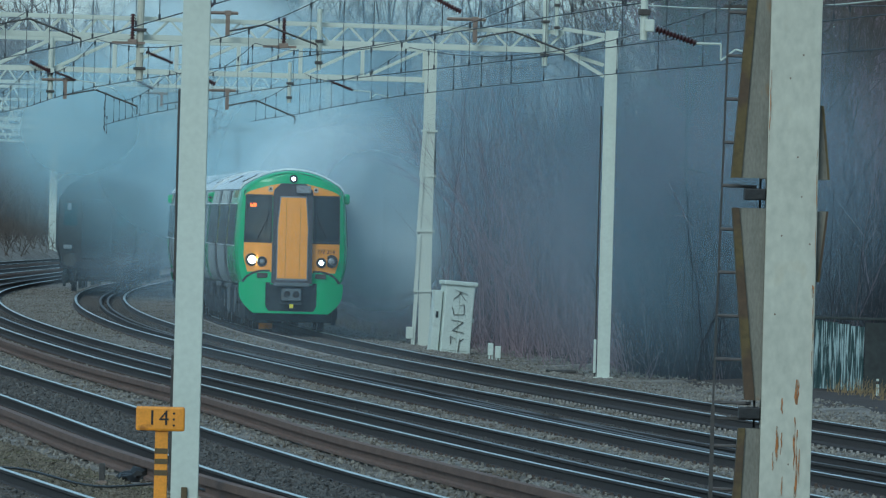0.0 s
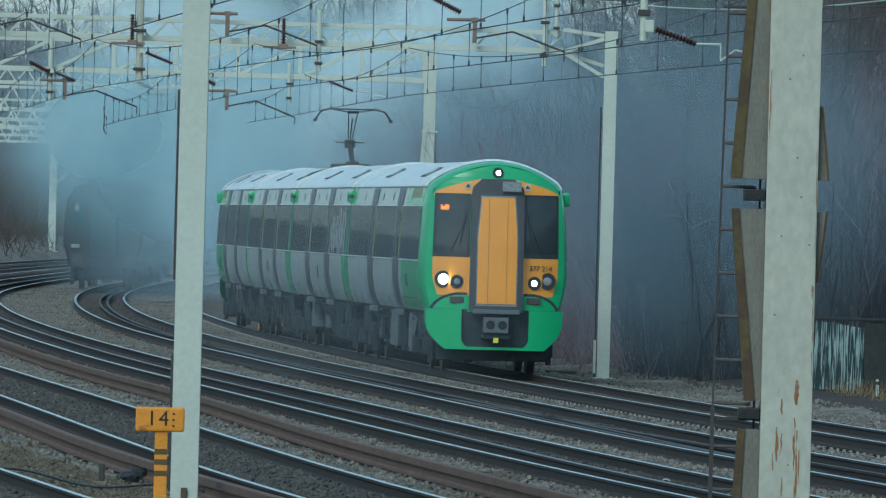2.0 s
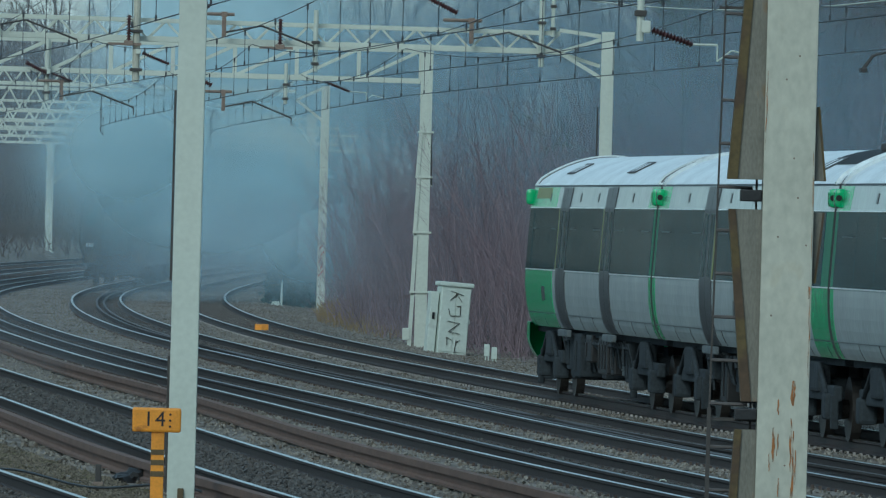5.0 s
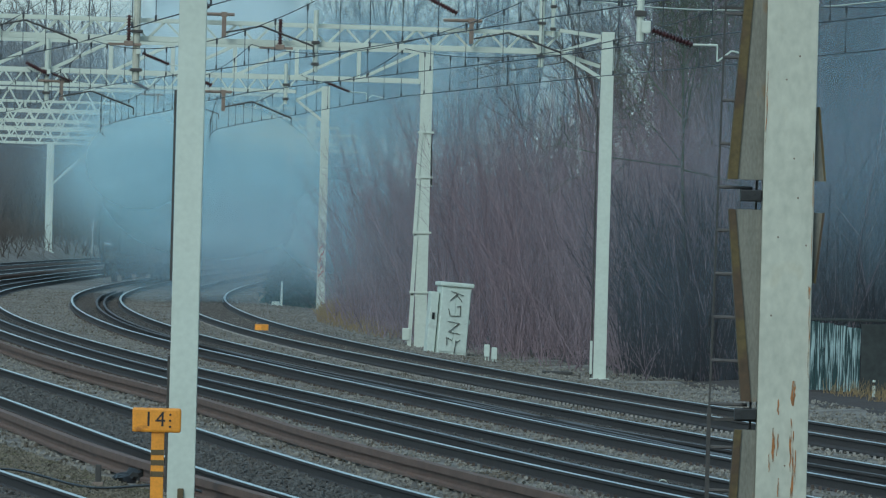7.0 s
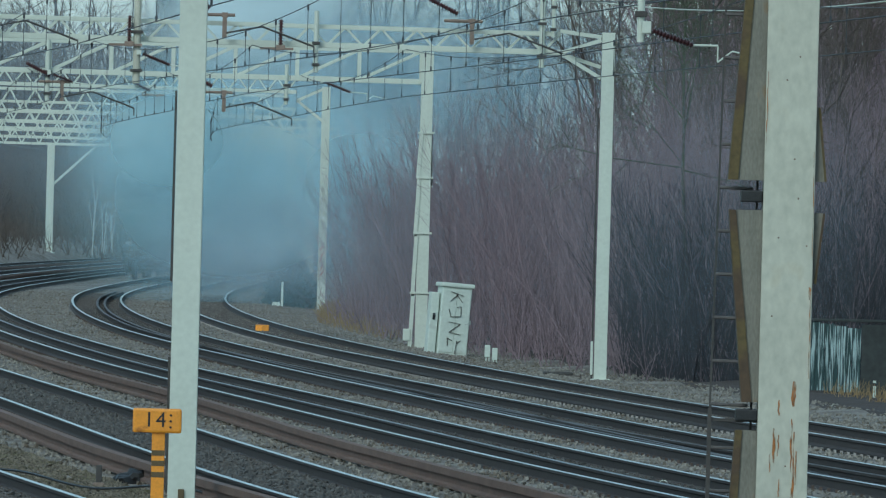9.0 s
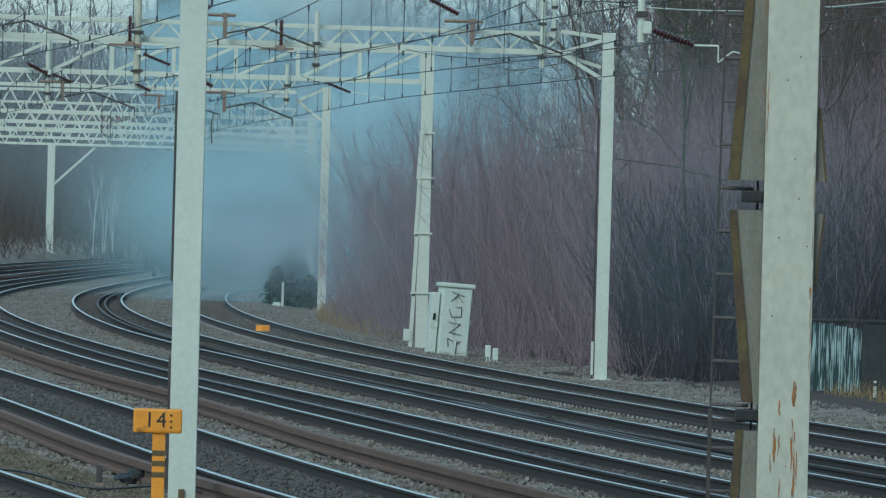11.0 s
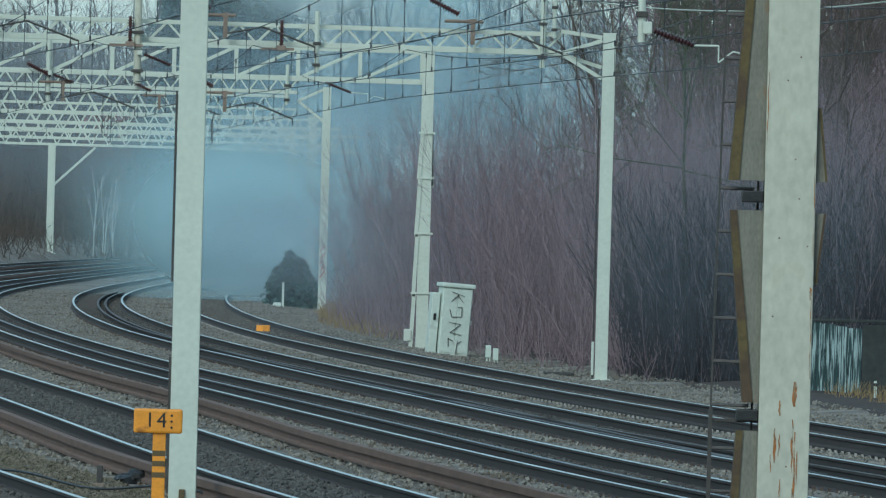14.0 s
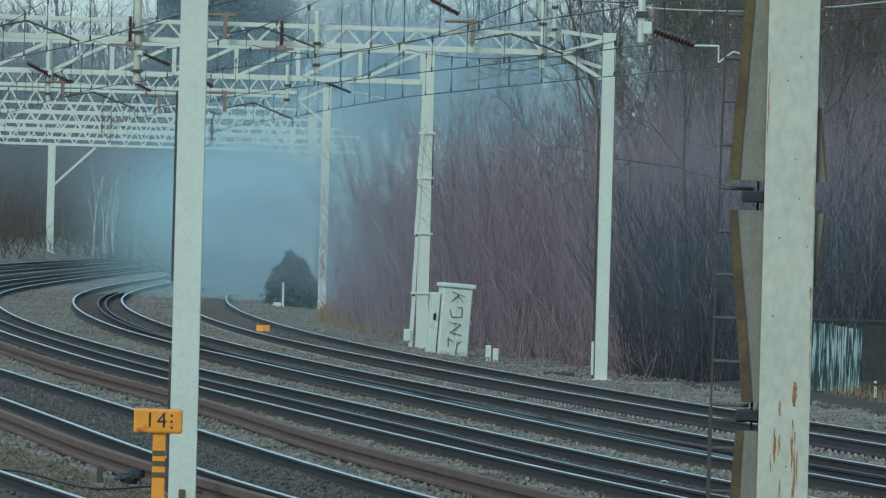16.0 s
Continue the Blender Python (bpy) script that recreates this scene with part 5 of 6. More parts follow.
        bar(bm, (-0.12, -0.4, 1.2), (0.12, -0.4, 1.2), 0.06)
        part("collector_head", bm, M_STEEL, pg)
    for s in (-1, 1):
        # lower side: green ends, dark window band, doors
        if cab:
            side_panel("green_side", y0, -h + 5.2, 1.08, 1.97, M_GREEN, car, 0.004, s)
            side_panel("green_side", y0, -h + 5.0, 2.955, 3.275, M_GREEN, car, 0.004, s)
            side_panel("first_class_stripe", -h + 1.6, -h + 3.9, 3.10, 3.27, M_LIME, car, 0.008, s, "lime yellow stripe")
        else:
            side_panel("green_side", -h, -h + 1.75, 1.08, 1.97, M_GREEN, car, 0.004, s)
        side_panel("green_side", h - 0.3, h, 1.08, 1.97, M_GREEN, car, 0.004, s)
        side_panel("green_side", h - 1.2, h, 2.955, 3.275, M_GREEN, car, 0.004, s)
        wins = [(y0 + (0.15 if cab else 0.72), -4.1), (-2.7, 2.7), (4.1, h - 0.25)]
        for a, b in wins:
            n = max(1, round((b - a) / 1.8))
            for k in range(n):
                ya, yb = a + (b - a) * k / n, a + (b - a) * (k + 1) / n
                side_panel("window", ya + 0.012, yb - 0.012, 1.99, 2.945, M_GLASS, car, 0.010, s, "dark tinted window")
                if k % 2 == 0:
                    side_panel("window_bar", ya + 0.3, yb - 0.5, 2.62, 2.635, M_BOX, car, 0.013, s)
        side_panel("end_pillar", h - 0.24, h, 1.99, 2.945, M_DARKGREEN, car, 0.008, s, "dark green end pillar")
        side_panel("end_pillar", y0, y0 + (0.14 if cab else 0.70), 1.99, 2.945, M_DARKGREEN, car, 0.008, s, "dark green end pillar")
        side_panel("waist_line", y0, h, 1.97, 1.988, M_ROOF, car, 0.012, s)
        side_panel("waist_line", y0, h, 2.948, 2.962, M_ROOF, car, 0.012, s)
        for yc in (-3.4, 3.4):
            for y_a, y_b in ((yc - 0.69, yc - 0.01), (yc + 0.01, yc + 0.69)):
                door = side_panel("door", y_a, y_b, 1.09, 3.27, M_DOORGREY, car, 0.016, s, "dark grey sliding door leaf")
                side_panel("door_window", y_a + 0.14, y_b - 0.14, 2.02, 2.9, M_GLASS, door, 0.020, s)
            side_panel("door_edge", yc - 0.80, yc - 0.70, 1.99, 2.945, M_LIME, car, 0.018, s, "pale yellow door edge")
            bm = bmesh.new()
            box(bm, min(s * 1.2, s * 1.28), max(s * 1.2, s * 1.28), yc - 0.7, yc + 0.7, 0.96, 1.07, 0.02)
            part("door_step", bm, M_BOX, car)
        # thin pale panels on the glass imitate upright reflections of masts
        if streaky:
            r = random.Random(9)
            for k in range(26):
                ys = -9.0 + 4.7 * k / 25 + r.uniform(-0.06, 0.06)
                top = r.uniform(2.45, 2.93)
                low = r.choice((2.0, 2.0, 2.1, r.uniform(2.0, top - 0.2)))
                side_panel("reflection_streak", ys, ys + r.uniform(0.02, 0.075), low, top, M_STREAK, car, 0.013, s, "pale streak standing in for a reflection in the glass")
        for yv in (-6.1, -1.4, 1.3, 6.3):
            side_panel("vent_slot", yv, yv + 0.16, 3.05, 3.18, M_DOORGREY, car, 0.008, s)
        side_panel("crest", -6.4 if cab else -0.3, -5.9 if cab else 0.2, 1.5, 1.72, M_DOORGREY, car, 0.008, s)
        for yj in np.arange(y0 + 0.5, h, 1.9):
            side_panel("skirt_joint", yj, yj + 0.03, 1.09, 1.3, M_DOORGREY, car, 0.007, s)
        side_panel("skirt_line", y0, h, 1.29, 1.305, M_BOX, car, 0.007, s)
        # camera pod at the end
        for ye in ((h - 0.16,) if cab else (-h + 0.16, h - 0.16)):
            bm = bmesh.new()
            box(bm, min(s * 1.18, s * 1.33), max(s * 1.18, s * 1.33), ye - 0.13, ye + 0.13, 3.0, 3.24, 0.05)
            pod = part("camera_pod", bm, M_GREEN, car)
            bm = bmesh.new()
            bmesh.ops.create_cone(bm, cap_ends=True, segments=12, radius1=0.04, radius2=0.04, depth=0.02, matrix=pose(s * 1.29, ye - 0.135, 3.12, 90))
            part("lens", bm, M_BLACK, pod)
    # dark gangway between the cars
    bm = bmesh.new()
    box(bm, -1.16, 1.16, h - 0.02, h + 0.25, 1.12, 3.34, 0.05)
    part("gangway_bellows", bm, M_GANG, car)
    for ye in ((h + 0.004,) if cab else (h + 0.004, -h - 0.012)):
        loft("end_wall", [[(x * 1.003, ye + o, z) for x, z in section()] for o in (0, 0.008)], M_GANG, car)
    bogie(car, -7.1), bogie(car, 7.1)
    underfloor(car, seed, -4.9, 4.9)
    if cab:
        cab_end(car)
    return car


def cab_end(car):
    h = CARL / 2
    k = 0.965
    ring0 = [(x, -h + 0.951, z) for x, z in section()]
    ring1 = [(x * 0.992, -h + 0.73, z - 0.008 * (z > 3.3)) for x, z in section()]
    ring2 = [(x * k, face_y(x * k, z) + 0.06, z - 0.035 * (z > 3.3)) for x, z in section()]
    ring3 = [(x * 0.93, face_y(x * 0.93, z), z - 0.07 * (z > 3.3)) for x, z in section()]
    shell = loft("cab_shell", [ring0, ring1, ring2, ring3], M_GREEN, car, False, "bright green cab shell")
    shell.data.polygons.foreach_set("use_smooth", [True] * len(shell.data.polygons))
    wf = lambda z: 0.93 * half_w(min(3.78, z + 0.07 * (z > 3.25)))
    patch("cab_front", lambda z: -wf(z), wf, 1.08, 3.705, M_GREEN, car, 0.0, "green cab front", 20, 24)
    # yellow panels
    for s in (-1, 1):
        def side(inner, outer):
            return (lambda z: -outer(z), lambda z: -inner(z)) if s < 0 else (inner, outer)
        a, b = side(lambda z: 0.47, lambda z: 1.12 - 0.10 * max(0, 1.7 - z) / 0.35)
        patch("yellow_panel", a, b, 1.38, 2.08, M_YELLOW, car, 0.006)
        a, b = side(lambda z: 0.30 + 0.17 * max(0, (3.42 - z)) / 0.25, lambda z: 1.12 - 0.80 * max(0, (z - 3.17) / 0.28) ** 1.7)
        patch("yellow_brow", a, b, 3.16, 3.45, M_YELLOW, car, 0.006)
        a, b = side(lambda z: 0.48, lambda z: 1.125 - 0.02 * (z - 2.1))
        patch("windscreen_seal", a, b, 2.06, 3.19, M_BLACK, car, 0.009)
        a, b = side(lambda z: 0.52, lambda z: 1.09 - 0.02 * (z - 2.1))
        patch("windscreen", a, b, 2.14, 3.15, M_SCREEN, car, 0.013, "dark windscreen with reflections")
        # lamps
        for x, z, r, m_lens, ring in ((0.93, 1.66, 0.105 if s < 0 else 0.09, M_LAMP if s < 0 else M_LENS, True), (0.69, 1.62, 0.07 if s < 0 else 0.062, M_LENS if s < 0 else M_LAMP2, False)):
            y = face_y(x, z)
            bm = bmesh.new()
            bmesh.ops.create_cone(bm, cap_ends=True, segments=24, radius1=0.155 if ring else 0.125, radius2=0.145 if ring else 0.115, depth=0.05, matrix=pose(s * x, y - 0.02, z, 90))
            lamp = part("headlamp", bm, M_BLACK, car, "round black-ringed headlamp")
            bm = bmesh.new()
            bmesh.ops.create_uvsphere(bm, u_segments=20, v_segments=10, radius=1.0, matrix=Matrix.Translation((s * x, y - 0.045, z)) @ Matrix.Diagonal((r * 0.86, 0.03, r * 0.86, 1)))
            part("lens", bm, m_lens, lamp)
        # lower valance, bowed, with a dark slot above it
        a, b = side(lambda z: 0.60 - 0.16 * (max(0, 0.62 - z) / 0.2) ** 2, lambda z: 1.22 - 0.34 * (max(0, 0.95 - z) / 0.53) ** 2.2)
        patch("valance", a, b, 0.42, 1.13, M_GREEN, car, 0.10, "green front valance", 8, 12, 0.3)
        a, b = side(lambda z: 0.50, lambda z: 0.56 + 0.60 * math.sqrt(max(0.0, 1 - ((z - 1.08) / 0.36) ** 2)))
        patch("step_arch", a, b, 1.09, 1.43, M_UNDER, car, 0.012, "dark rim of the step recess", 8, 14)
        a, b = side(lambda z: 0.50, lambda z: 0.52 + 0.58 * math.sqrt(max(0.0, 1 - ((z - 1.08) / 0.32) ** 2)))
        patch("step_recess", a, b, 1.135, 1.385, M_GREEN, car, 0.016, "", 8, 12)
        bm = bmesh.new()
        box(bm, s * 0.68 - 0.13, s * 0.68 + 0.13, face_y(0.68, 1.3) - 0.05, face_y(0.68, 1.3) + 0.02, 1.24, 1.36, 0.02)
        part("jumper_socket", bm, M_STEEL, car)
        # wiper
        bm = bmesh.new()
        bar(bm, (s * 0.82, face_y(0.82, 2.16) - 0.03, 2.16), (s * 0.56, face_y(0.56, 2.72) - 0.03, 2.72), 0.022)
        bar(bm, (s * 0.66, face_y(0.66, 2.2) - 0.035, 2.3), (s * 0.55, face_y(0.55, 2.75) - 0.035, 2.85), 0.02)
        part("wiper", bm, M_BLACK, car)
        # notice plates above
        bm = bmesh.new()
        box(bm, s * 0.53 - 0.055, s * 0.53 + 0.055, face_y(0.53, 3.3) - 0.02, face_y(0.53, 3.3) - 0.008, 3.26, 3.38, 0.005)
        pl = part("warning_plate", bm, M_PLATE, car)
        bm = bmesh.new()
        vs = [bm.verts.new((s * 0.53 + dx, face_y(0.53, 3.3) - 0.0215, 3.3 + dz)) for dx, dz in ((-0.04, 0), (0.04, 0), (0, 0.065))]
        bm.faces.new(vs)
        part("triangle", bm, M_BLACK, pl)
        # mirror camera
        if s > 0:
            bm = bmesh.new()
            box(bm, 1.2, 1.36, -h + 0.85, -h + 1.05, 3.0, 3.25, 0.06)
            part("mirror_camera", bm, M_GREEN, car)
        # cab side window and door
        side_panel("cab_side_window", -h + 0.98, -h + 1.7, 2.0, 2.93, M_GLASS, car, 0.014, s)
    # gangway: grey surround, yellow door
    arch = lambda z: 0.47 - 0.20 * max(0, (z - 3.22) / 0.25) ** 2
    patch("gangway_surround", lambda z: -arch(z), arch, 1.12, 3.46, M_GANG, car, 0.20, "dark grey rubber gangway surround", 8, 16)
    wide = lambda z: 0.345 - 0.055 * max(0.0, (z - 2.45) / 0.68)
    patch("surround_lip", lambda z: -wide(z) - 0.022, lambda z: wide(z) + 0.022, 1.2, 3.16, M_LENS, car, 0.206)
    patch("gangway_door", lambda z: -wide(z), wide, 1.24, 3.13, M_YELLOW, car, 0.225, "yellow end door")
    for x in (-0.16, 0.17):
        patch("door_crease", lambda z: x - 0.006, lambda z: x + 0.006, 1.26, 3.1, M_OCHREDOOR, car, 0.229)
    bm = bmesh.new()
    box(bm, 0.06, 0.40, -h - 0.225, -h - 0.10, 3.24, 3.42, 0.01)
    part("route_panel", bm, M_LENS, car, "scuffed grey panel")
    bm = bmesh.new()
    box(bm, -0.42, 0.42, -h - 0.24, -h + 0.05, 1.06, 1.14, 0.015)
    part("gangway_sill", bm, M_BOX, car)
    bm = bmesh.new()
    bmesh.ops.create_cone(bm, cap_ends=True, segments=20, radius1=0.10, radius2=0.09, depth=0.05, matrix=pose(0.0, face_y(0, 3.57) - 0.015, 3.57, 90))
    lamp = part("top_lamp", bm, M_BLACK, car)
    bm = bmesh.new()
    bmesh.ops.create_uvsphere(bm, u_segments=16, v_segments=8, radius=1.0, matrix=Matrix.Translation((0, face_y(0, 3.57) - 0.04, 3.57)) @ Matrix.Diagonal((0.046, 0.03, 0.046, 1)))
    part("lens", bm, M_LAMP2, lamp)
    # coupler recess
    patch("coupler_recess", lambda z: -0.62, lambda z: 0.62, 0.46, 1.09, M_UNDER, car, 0.02, "black coupler recess")
    patch("valance_lip", lambda z: -0.62, lambda z: 0.62, 0.42, 0.47, M_GREEN, car, 0.10, "", 8, 3, 0.3)
    bm = bmesh.new()
    box(bm, -0.22, 0.22, -h - 0.38, -h, 0.72, 1.0, 0.03)
    cp = part("coupler", bm, M_BOX, car, "grey steel coupler head")
    for s in (-1, 1):
        bm = bmesh.new()
        bmesh.ops.create_cone(bm, cap_ends=True, segments=16, radius1=0.085, radius2=0.07, depth=0.03, matrix=pose(s * 0.105, -h - 0.385, 0.87, 90))
        part("coupler_socket", bm, M_BLACK, cp)
    bm = bmesh.new()
    box(bm, -0.26, 0.26, -h - 0.3, -h, 0.62, 0.70, 0.02)
    part("electric_head", bm, M_UNDER, cp)
    bm = bmesh.new()
    box(bm, -0.045, 0.045, -h - 0.35, -h - 0.30, 0.55, 0.64, 0.01)
    part("yellow_cock", bm, M_LEMON, cp, "yellow coupling tap")
    # lit display in the windscreen: unreadable letters as bars
    bm = bmesh.new()
    r = random.Random(3)
    x = -1.0
    y = face_y(0.9, 2.94) - 0.03
    while x < -0.64:
        w = r.choice((0.018, 0.025, 0.035))
        box(bm, x, x + w, y - 0.004, y, 2.90, 2.955 + r.choice((0, 0.02, 0.03)))
        x += w + 0.012
    part("destination_display", bm, M_AMBER, car, "orange lit display")
    text_part("unit_number", "377 214", 0.135, M_BLACK, car, pose(0.80, face_y(0.80, 1.88) - 0.03, 1.88, 90, 0, 17), "black figures")
    # obstacle guard
    bm = bmesh.new()
    box(bm, -1.0, 1.0, -h + 0.5, -h + 0.6, 0.22, 0.5, 0.02)
    part("obstacle_deflector", bm, M_UNDER, car)


# pale tone for the mast reflections laid over the windows
M_STREAK = mat("pale_reflection", (0.34, 0.39, 0.39), 0.6, vary=0.4, scale=3, fine=20, bump=0.05)
M_VENT = mat("dark_vent_frame", (0.06, 0.065, 0.065), 0.6, vary=0.2)
M_WHEEL = mat("worn_wheel_steel", (0.06, 0.055, 0.05), 0.5, 0.5, vary=0.3, scale=4)
M_SCREEN = mat("dark_windscreen", (0.02, 0.028, 0.03), 0.06, vary=0.4, scale=2.5, fine=8, bump=0.01)
M_DARKGREEN = mat("dark_green_panel", (0.022, 0.17, 0.08), 0.5, vary=0.2)
M_PLATE = mat("cream_notice_plate", (0.6, 0.5, 0.35), 0.5)
# darker yellow for the thin crease lines of the end door
M_OCHREDOOR = mat("darker_door_crease", (0.45, 0.2, 0.03), 0.6)
M_LEMON = mat("lemon_yellow_enamel", (0.8, 0.7, 0.05), 0.4)
first = build_car(True, 1)
second = build_car(False, 2, streaky=True)
third = build_car(False, 3, True)
fourth = copy_thing(first, pose(0, 0, 0))
CARS = [(first, 0), (second, 0), (third, 0), (fourth, 180)]


# ---- the dark train that draws away in its own smoke ----
def dark_coach():
    c = thing("departing_coach", pose(0, 0, 0), "dark railway coach end seen dimly in smoke", "train car", "departing train")
    sec = [(1.2, 1.0), (1.36, 1.5), (1.36, 2.3), (1.28, 3.1), (1.0, 3.55), (0.5, 3.82), (0, 3.9)]
    s2 = [(-x, z) for x, z in sec] + [(x, z) for x, z in reversed(sec[:-1])]
    loft("body", [[(x * k, y, z) for x, z in s2] for y, k in ((-10, 0.94), (-9.85, 1.0), (10, 1.0))], M_COACH, c)
    bm = bmesh.new()
    box(bm, -0.5, 0.5, -10.35, -9.95, 1.1, 3.1, 0.08)
    part("corridor_gangway", bm, M_UNDER, c)
    for s in (-1, 1):
        bm = bmesh.new()
        box(bm, s * 0.88 - 0.22, s * 0.88 + 0.22, -10.04, -10.0, 2.2, 2.95, 0.02)
        part("end_window", bm, M_GLASS, c)
        bm = bmesh.new()
        bar(bm, (s * 0.86, -10.0, 1.05), (s * 0.86, -10.55, 1.05), 0.16, sides=10)
        bar(bm, (s * 0.86, -10.55, 1.05), (s * 0.86, -10.6, 1.05), 0.44, sides=16)
        part("buffer", bm, M_STEEL, c)
        for k in range(7):
            bm = bmesh.new()
            box(bm, min(s * 1.34, s * 1.38), max(s * 1.34, s * 1.38), -8.6 + 2.6 * k, -7.2 + 2.6 * k, 2.0, 2.85, 0.02)
            part("window", bm, M_GLASS, c)
    bm = bmesh.new()
    box(bm, -1.0, -0.86, -10.06, -10.03, 2.72, 2.95, 0.01)
    part("notice_plate", bm, M_LENS, c)
    bm = bmesh.new()
    box(bm, -1.1, -0.8, -10.12, -10.0, 1.42, 1.56, 0.03)
    part("tail_lamp_bracket", bm, M_LENS, c)
    bogie(c, -7.0), bogie(c, 7.0)
    bm = bmesh.new()
    box(bm, -1.2, 1.2, -9.9, 9.9, 0.75, 1.05, 0.03)
    part("underframe", bm, M_UNDER, c)
    return c


COACHES = [dark_coach()]
COACHES += [copy_thing(COACHES[0], pose(0, 0, 0)) for _ in range(2)]


# ---- smoke: rigid ragged veils that drift ----
def smoke_cloud(name, label, w, h, material, seed, veils=2, gap=3.0, depth=1.0):
    g = thing(name, pose(0, 0, 0), label, "smoke", "drifting smoke")
    rng = random.Random(seed)
    nx, nz = 26, 18
    for v in range(veils):
        o = Vector((rng.uniform(0, 50), rng.uniform(0, 50), rng.uniform(0, 50)))
        vs, fs = [], []
        for i in range(nz + 1):
            for j in range(nx + 1):
                x, z = (j / nx - 0.5) * 2, (i / nz - 0.5) * 2
                bulge = depth * (1 - min(1, x * x + z * z))
                n = (noise.noise(Vector((x * 2.0, z * 2.0, 0)) + o) * 0.55 + noise.noise(Vector((x * 5, z * 5, 3)) + o) * 0.2) * depth
                vs.append((x * w, -bulge + n + v * gap, z * h))
        k = nx + 1
        fs = [(i * k + j, i * k + j + 1, (i + 1) * k + j + 1, (i + 1) * k + j) for i in range(nz) for j in range(nx)]
        raw("smoke_veil", vs, fs, material, g, "", True)
    return g


def spot(px, py, d):
    """The place at depth d that lies along a bearing (in 1/21150 of the view's depth)."""
    x, y = px + (py - 441) * 0.0262, py - (px - 784) * 0.0262
    return (x - 784) * d / 21150, d, 2.69 - (y - 394.5) * d / 21150


SMOKE = []


def drift(cloud, rows):
    """rows: time, bearing right, bearing down, depth."""
    SMOKE.append((cloud, rows))


drift(smoke_cloud("smoke_haze", "wide blue-grey smoke haze before the far woods", 19, 12, M_HAZE, 1, 2), [(0, 400, 240, 708), (4, 490, 250, 708), (8, 640, 260, 708), (16, 780, 290, 708)])
drift(smoke_cloud("smoke_haze", "thin mist before the far woods", 23, 11, M_FAINT, 23, 3, 1.0, 0.5), [(0, 260, 170, 714), (16, 260, 170, 714)])
drift(smoke_cloud("smoke_haze", "blue-grey smoke lying low over the curve", 6.5, 3.3, M_HAZE, 2, 2), [(0, 400, 370, 440), (8, 430, 370, 440), (16, 440, 372, 445)])
drift(smoke_cloud("smoke_haze", "blue-grey smoke trailing the departing train", 8.5, 6.0, M_MID, 3, 2), [(0, 375, 300, 392.5), (4, 370, 310, 392.5), (7, 380, 320, 393), (9, 410, 350, 394), (12, 430, 385, 402), (16, 440, 390, 410)])
drift(smoke_cloud("smoke_haze", "low smoke drifting across the tracks", 5.0, 5.0, M_HAZE, 4, 2), [(0, 560, 310, 310), (2, 520, 270, 312), (4, 430, 160, 314), (6.5, 400, -250, 318), (16, 400, -1400, 330)])
drift(smoke_cloud("smoke_puff", "bright billowing smoke behind the electric train", 3.6, 3.3, M_SMOKE, 5, 3, 1.5), [(0, 600, 360, 300), (1.5, 690, 230, 302), (3, 740, 40, 304), (4.5, 760, -180, 306), (8, 800, -700, 306), (16, 900, -1800, 306)])
drift(smoke_cloud("smoke_puff", "bright smoke swept up beside the electric train", 2.9, 3.4, M_SMOKE, 21, 3, 1.0), [(0, 665, 420, 284), (0.5, 725, 385, 284), (1.0, 800, 300, 284), (2.0, 850, 60, 284), (3.5, 860, -420, 284), (16, 1200, -3000, 284)])
drift(smoke_cloud("smoke_haze", "thin smoke before the scrub", 6.2, 5.5, M_THIN, 6, 2, 0.5, 0.5), [(0, 1230, 330, 236.2), (2, 1230, 320, 236.2), (4.2, 1290, 280, 236.2), (6.3, 1560, 230, 236.2), (9, 2100, 100, 236.2), (16, 3200, -200, 236.2)])
drift(smoke_cloud("smoke_haze", "faint mist lingering before the scrub", 5.5, 5.0, M_FAINT, 9, 1, 0.5, 0.5), [(0, 1260, 400, 236.0), (8, 1290, 400, 236.0), (16, 1340, 390, 236.0)])
drift(smoke_cloud("smoke_haze", "thin smoke between the masts and the scrub", 6.5, 5.0, M_THIN, 13, 2, 0.5, 0.5), [(0, 880, 330, 284), (3, 900, 300, 284), (5, 960, 150, 284), (7, 1050, -200, 284), (16, 1500, -1800, 284)])
drift(smoke_cloud("smoke_haze", "faint mist among the scrub", 7.5, 5.0, M_FAINT, 14, 1, 0.5, 0.5), [(0, 760, 400, 284), (8, 750, 400, 284), (12, 700, 395, 284), (16, 660, 390, 284)])
drift(smoke_cloud("smoke_haze", "smoke bank hiding the foot of the curve", 3.8, 3.4, M_HAZE, 12, 2, 1.5), [(0, 570, 400, 393), (4, 560, 410, 393), (7, 590, 390, 393), (9, 640, 330, 393), (12, 720, 120, 394), (16, 820, -300, 394)])
drift(smoke_cloud("smoke_haze", "faint mist lying over the bend", 4.2, 2.0, M_FAINT, 15, 2, 0.5, 0.5), [(0, 480, 430, 300), (8, 490, 430, 300), (16, 500, 430, 300)])
drift(smoke_cloud("smoke_haze", "faint smoke sweeping past the electric train", 5.2, 3.6, M_FAINT, 16, 1, 0.5, 0.5), [(0, 520, 440, 206), (2, 620, 430, 206), (3, 520, 430, 206), (4.5, 200, 420, 206), (7, -500, 300, 206), (16, -3000, 200, 206)])
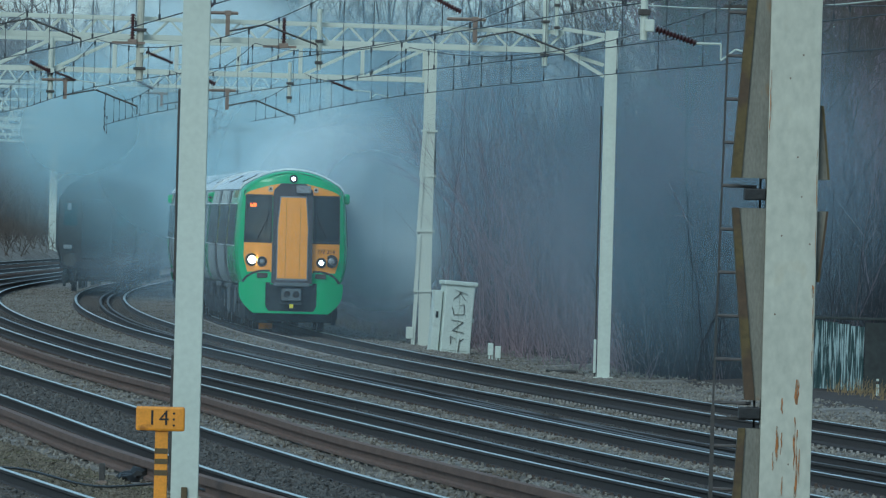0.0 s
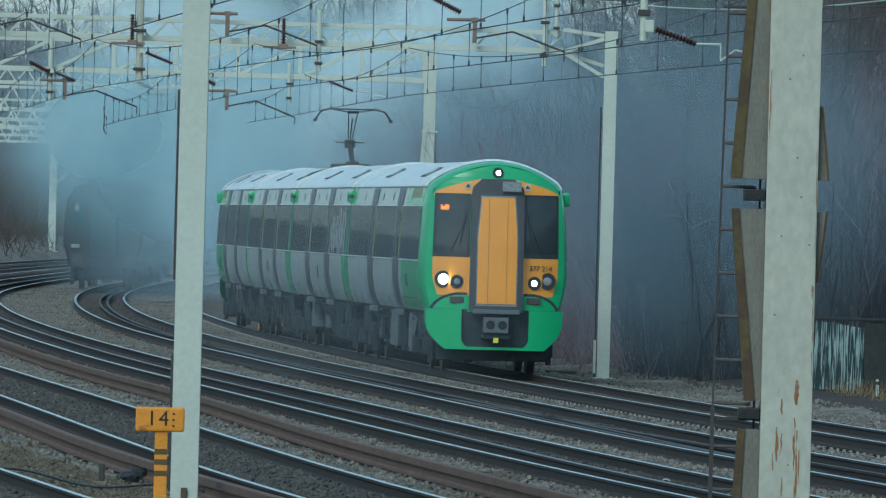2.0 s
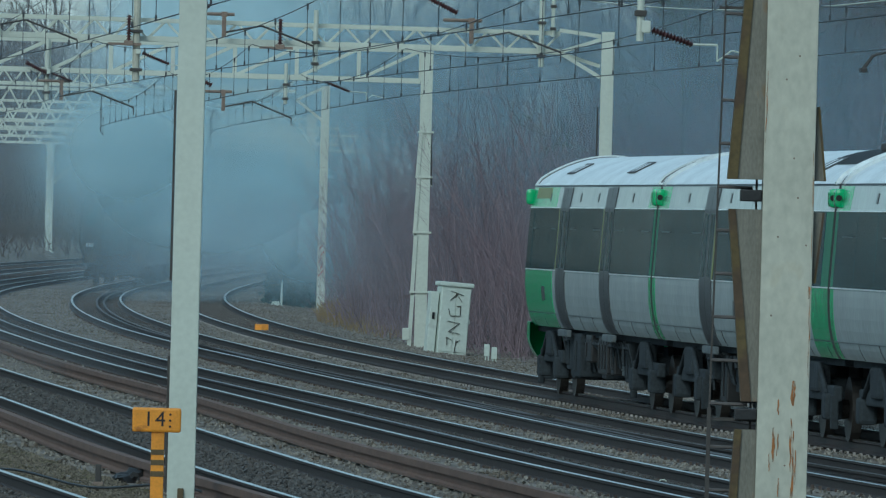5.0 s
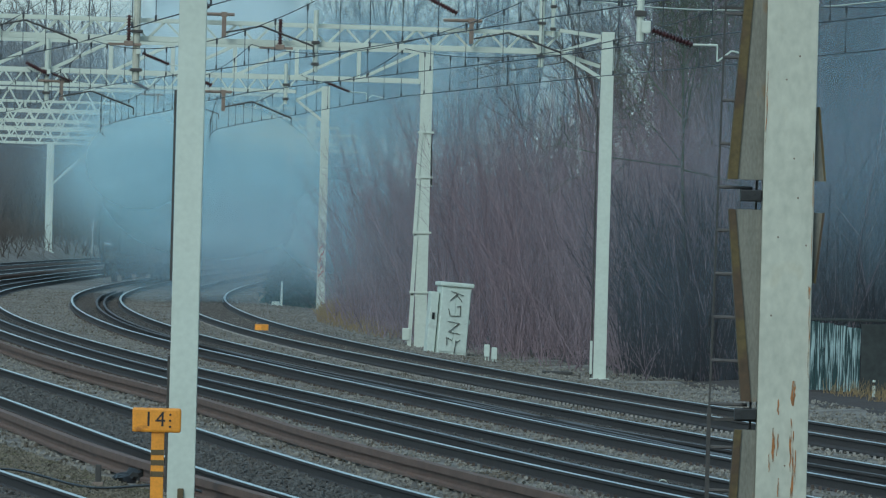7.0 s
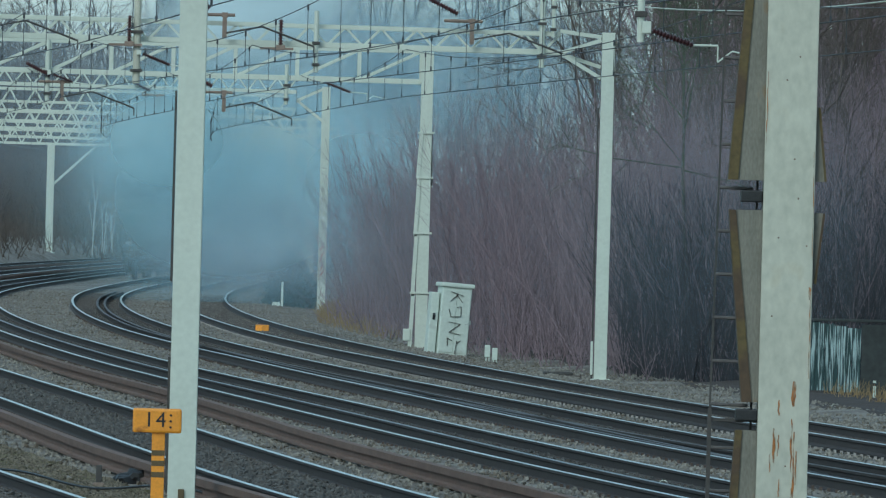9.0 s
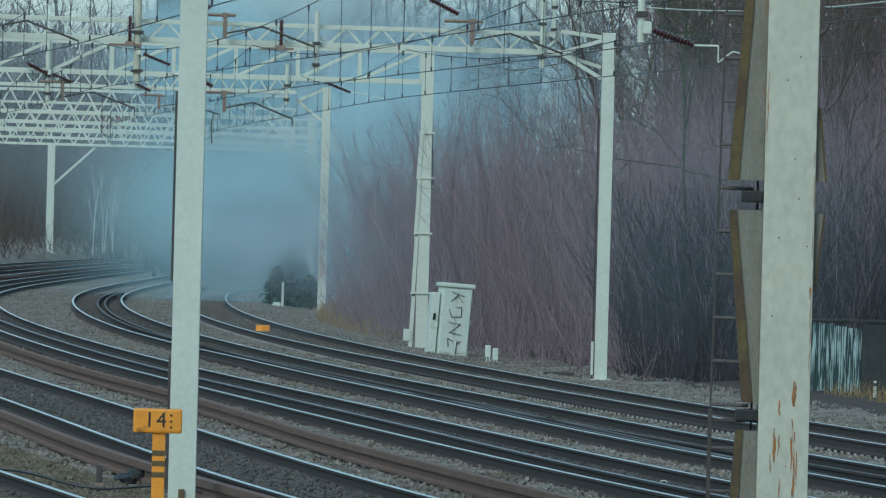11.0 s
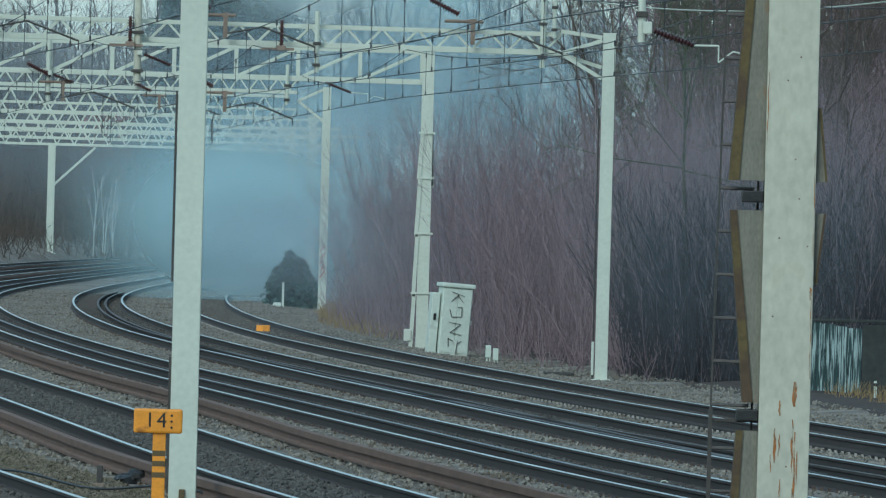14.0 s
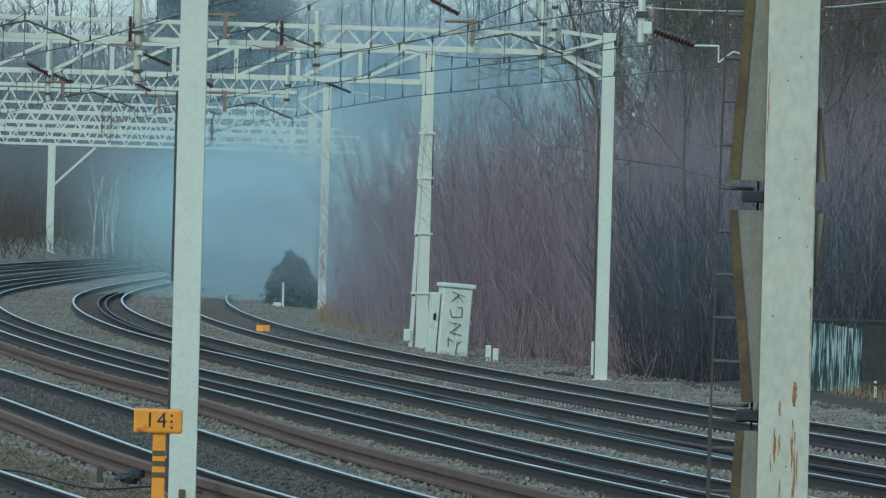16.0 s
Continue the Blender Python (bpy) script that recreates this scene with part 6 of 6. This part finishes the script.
drift(smoke_cloud("smoke_haze", "low smoke rolling over the rails", 4.6, 1.5, M_FAINT, 26, 2, 1.5), [(0, 270, 490, 384), (4, 280, 492, 384), (7, 330, 485, 386), (9, 400, 470, 388), (12, 520, 380, 392), (16, 640, 60, 392)])
drift(smoke_cloud("smoke_puff", "pale smoke rising to the treetops", 7.0, 5.0, M_SMOKE, 7, 2), [(0, 360, 90, 480), (4, 350, 80, 480), (7, 400, 70, 480), (9, 470, 20, 480), (12, 540, -70, 480), (16, 600, -120, 480)])
drift(smoke_cloud("smoke_haze", "pale mist over the scrub tops", 9.5, 4.6, M_THIN, 10, 2), [(0, 800, 120, 415), (8, 830, 120, 415), (16, 850, 120, 415)])
drift(smoke_cloud("smoke_puff", "billowing smoke at the gantry", 4.2, 3.4, M_MID, 8, 3, 1.5), [(0, 140, 230, 374), (3.5, 210, 250, 374), (7, 260, 290, 380), (9, 300, 250, 390), (12, 380, 0, 400), (16, 400, -360, 420)])


def front_at(t):
    return 279.4 - 33.5 * t


def arc_point(d0, s):
    """The depth s metres further along the main track than d0."""
    d = d0 + s
    for _ in range(3):
        mid = (d0 + d) / 2
        sl = float(tx(mid + 1) - tx(mid - 1)) / 2
        d = d0 + s / math.sqrt(1 + sl * sl)
    return d


def on_track(dc, off, turn=0):
    a, b = arc_point(dc, -7.1), arc_point(dc, 7.1)
    xa, xb = float(tx(a) + off(a)), float(tx(b) + off(b))
    return pose((xa + xb) / 2, (a + b) / 2, 0, 0, 0, math.degrees(math.atan2(-(xb - xa), b - a)) + turn)


def motions():
    times = [0.5 * i for i in range(33)]
    for i, (c, turn) in enumerate(CARS):
        walk(c, [(t, on_track(arc_point(front_at(t), 10.0 + 20.13 * i), TRACKS[0], turn)) for t in times])
    for i, c in enumerate(COACHES):
        walk(c, [(t, on_track(float(np.interp(t, (0, 4, 7, 16), (398, 430, 466, 590))) + 10 + 20.6 * i, lambda d: off2(d) - 0.3)) for t in times])
    for cloud, rows in SMOKE:
        walk(cloud, [(t, pose(*spot(px, py, d))) for t, px, py, d in rows])


motions()
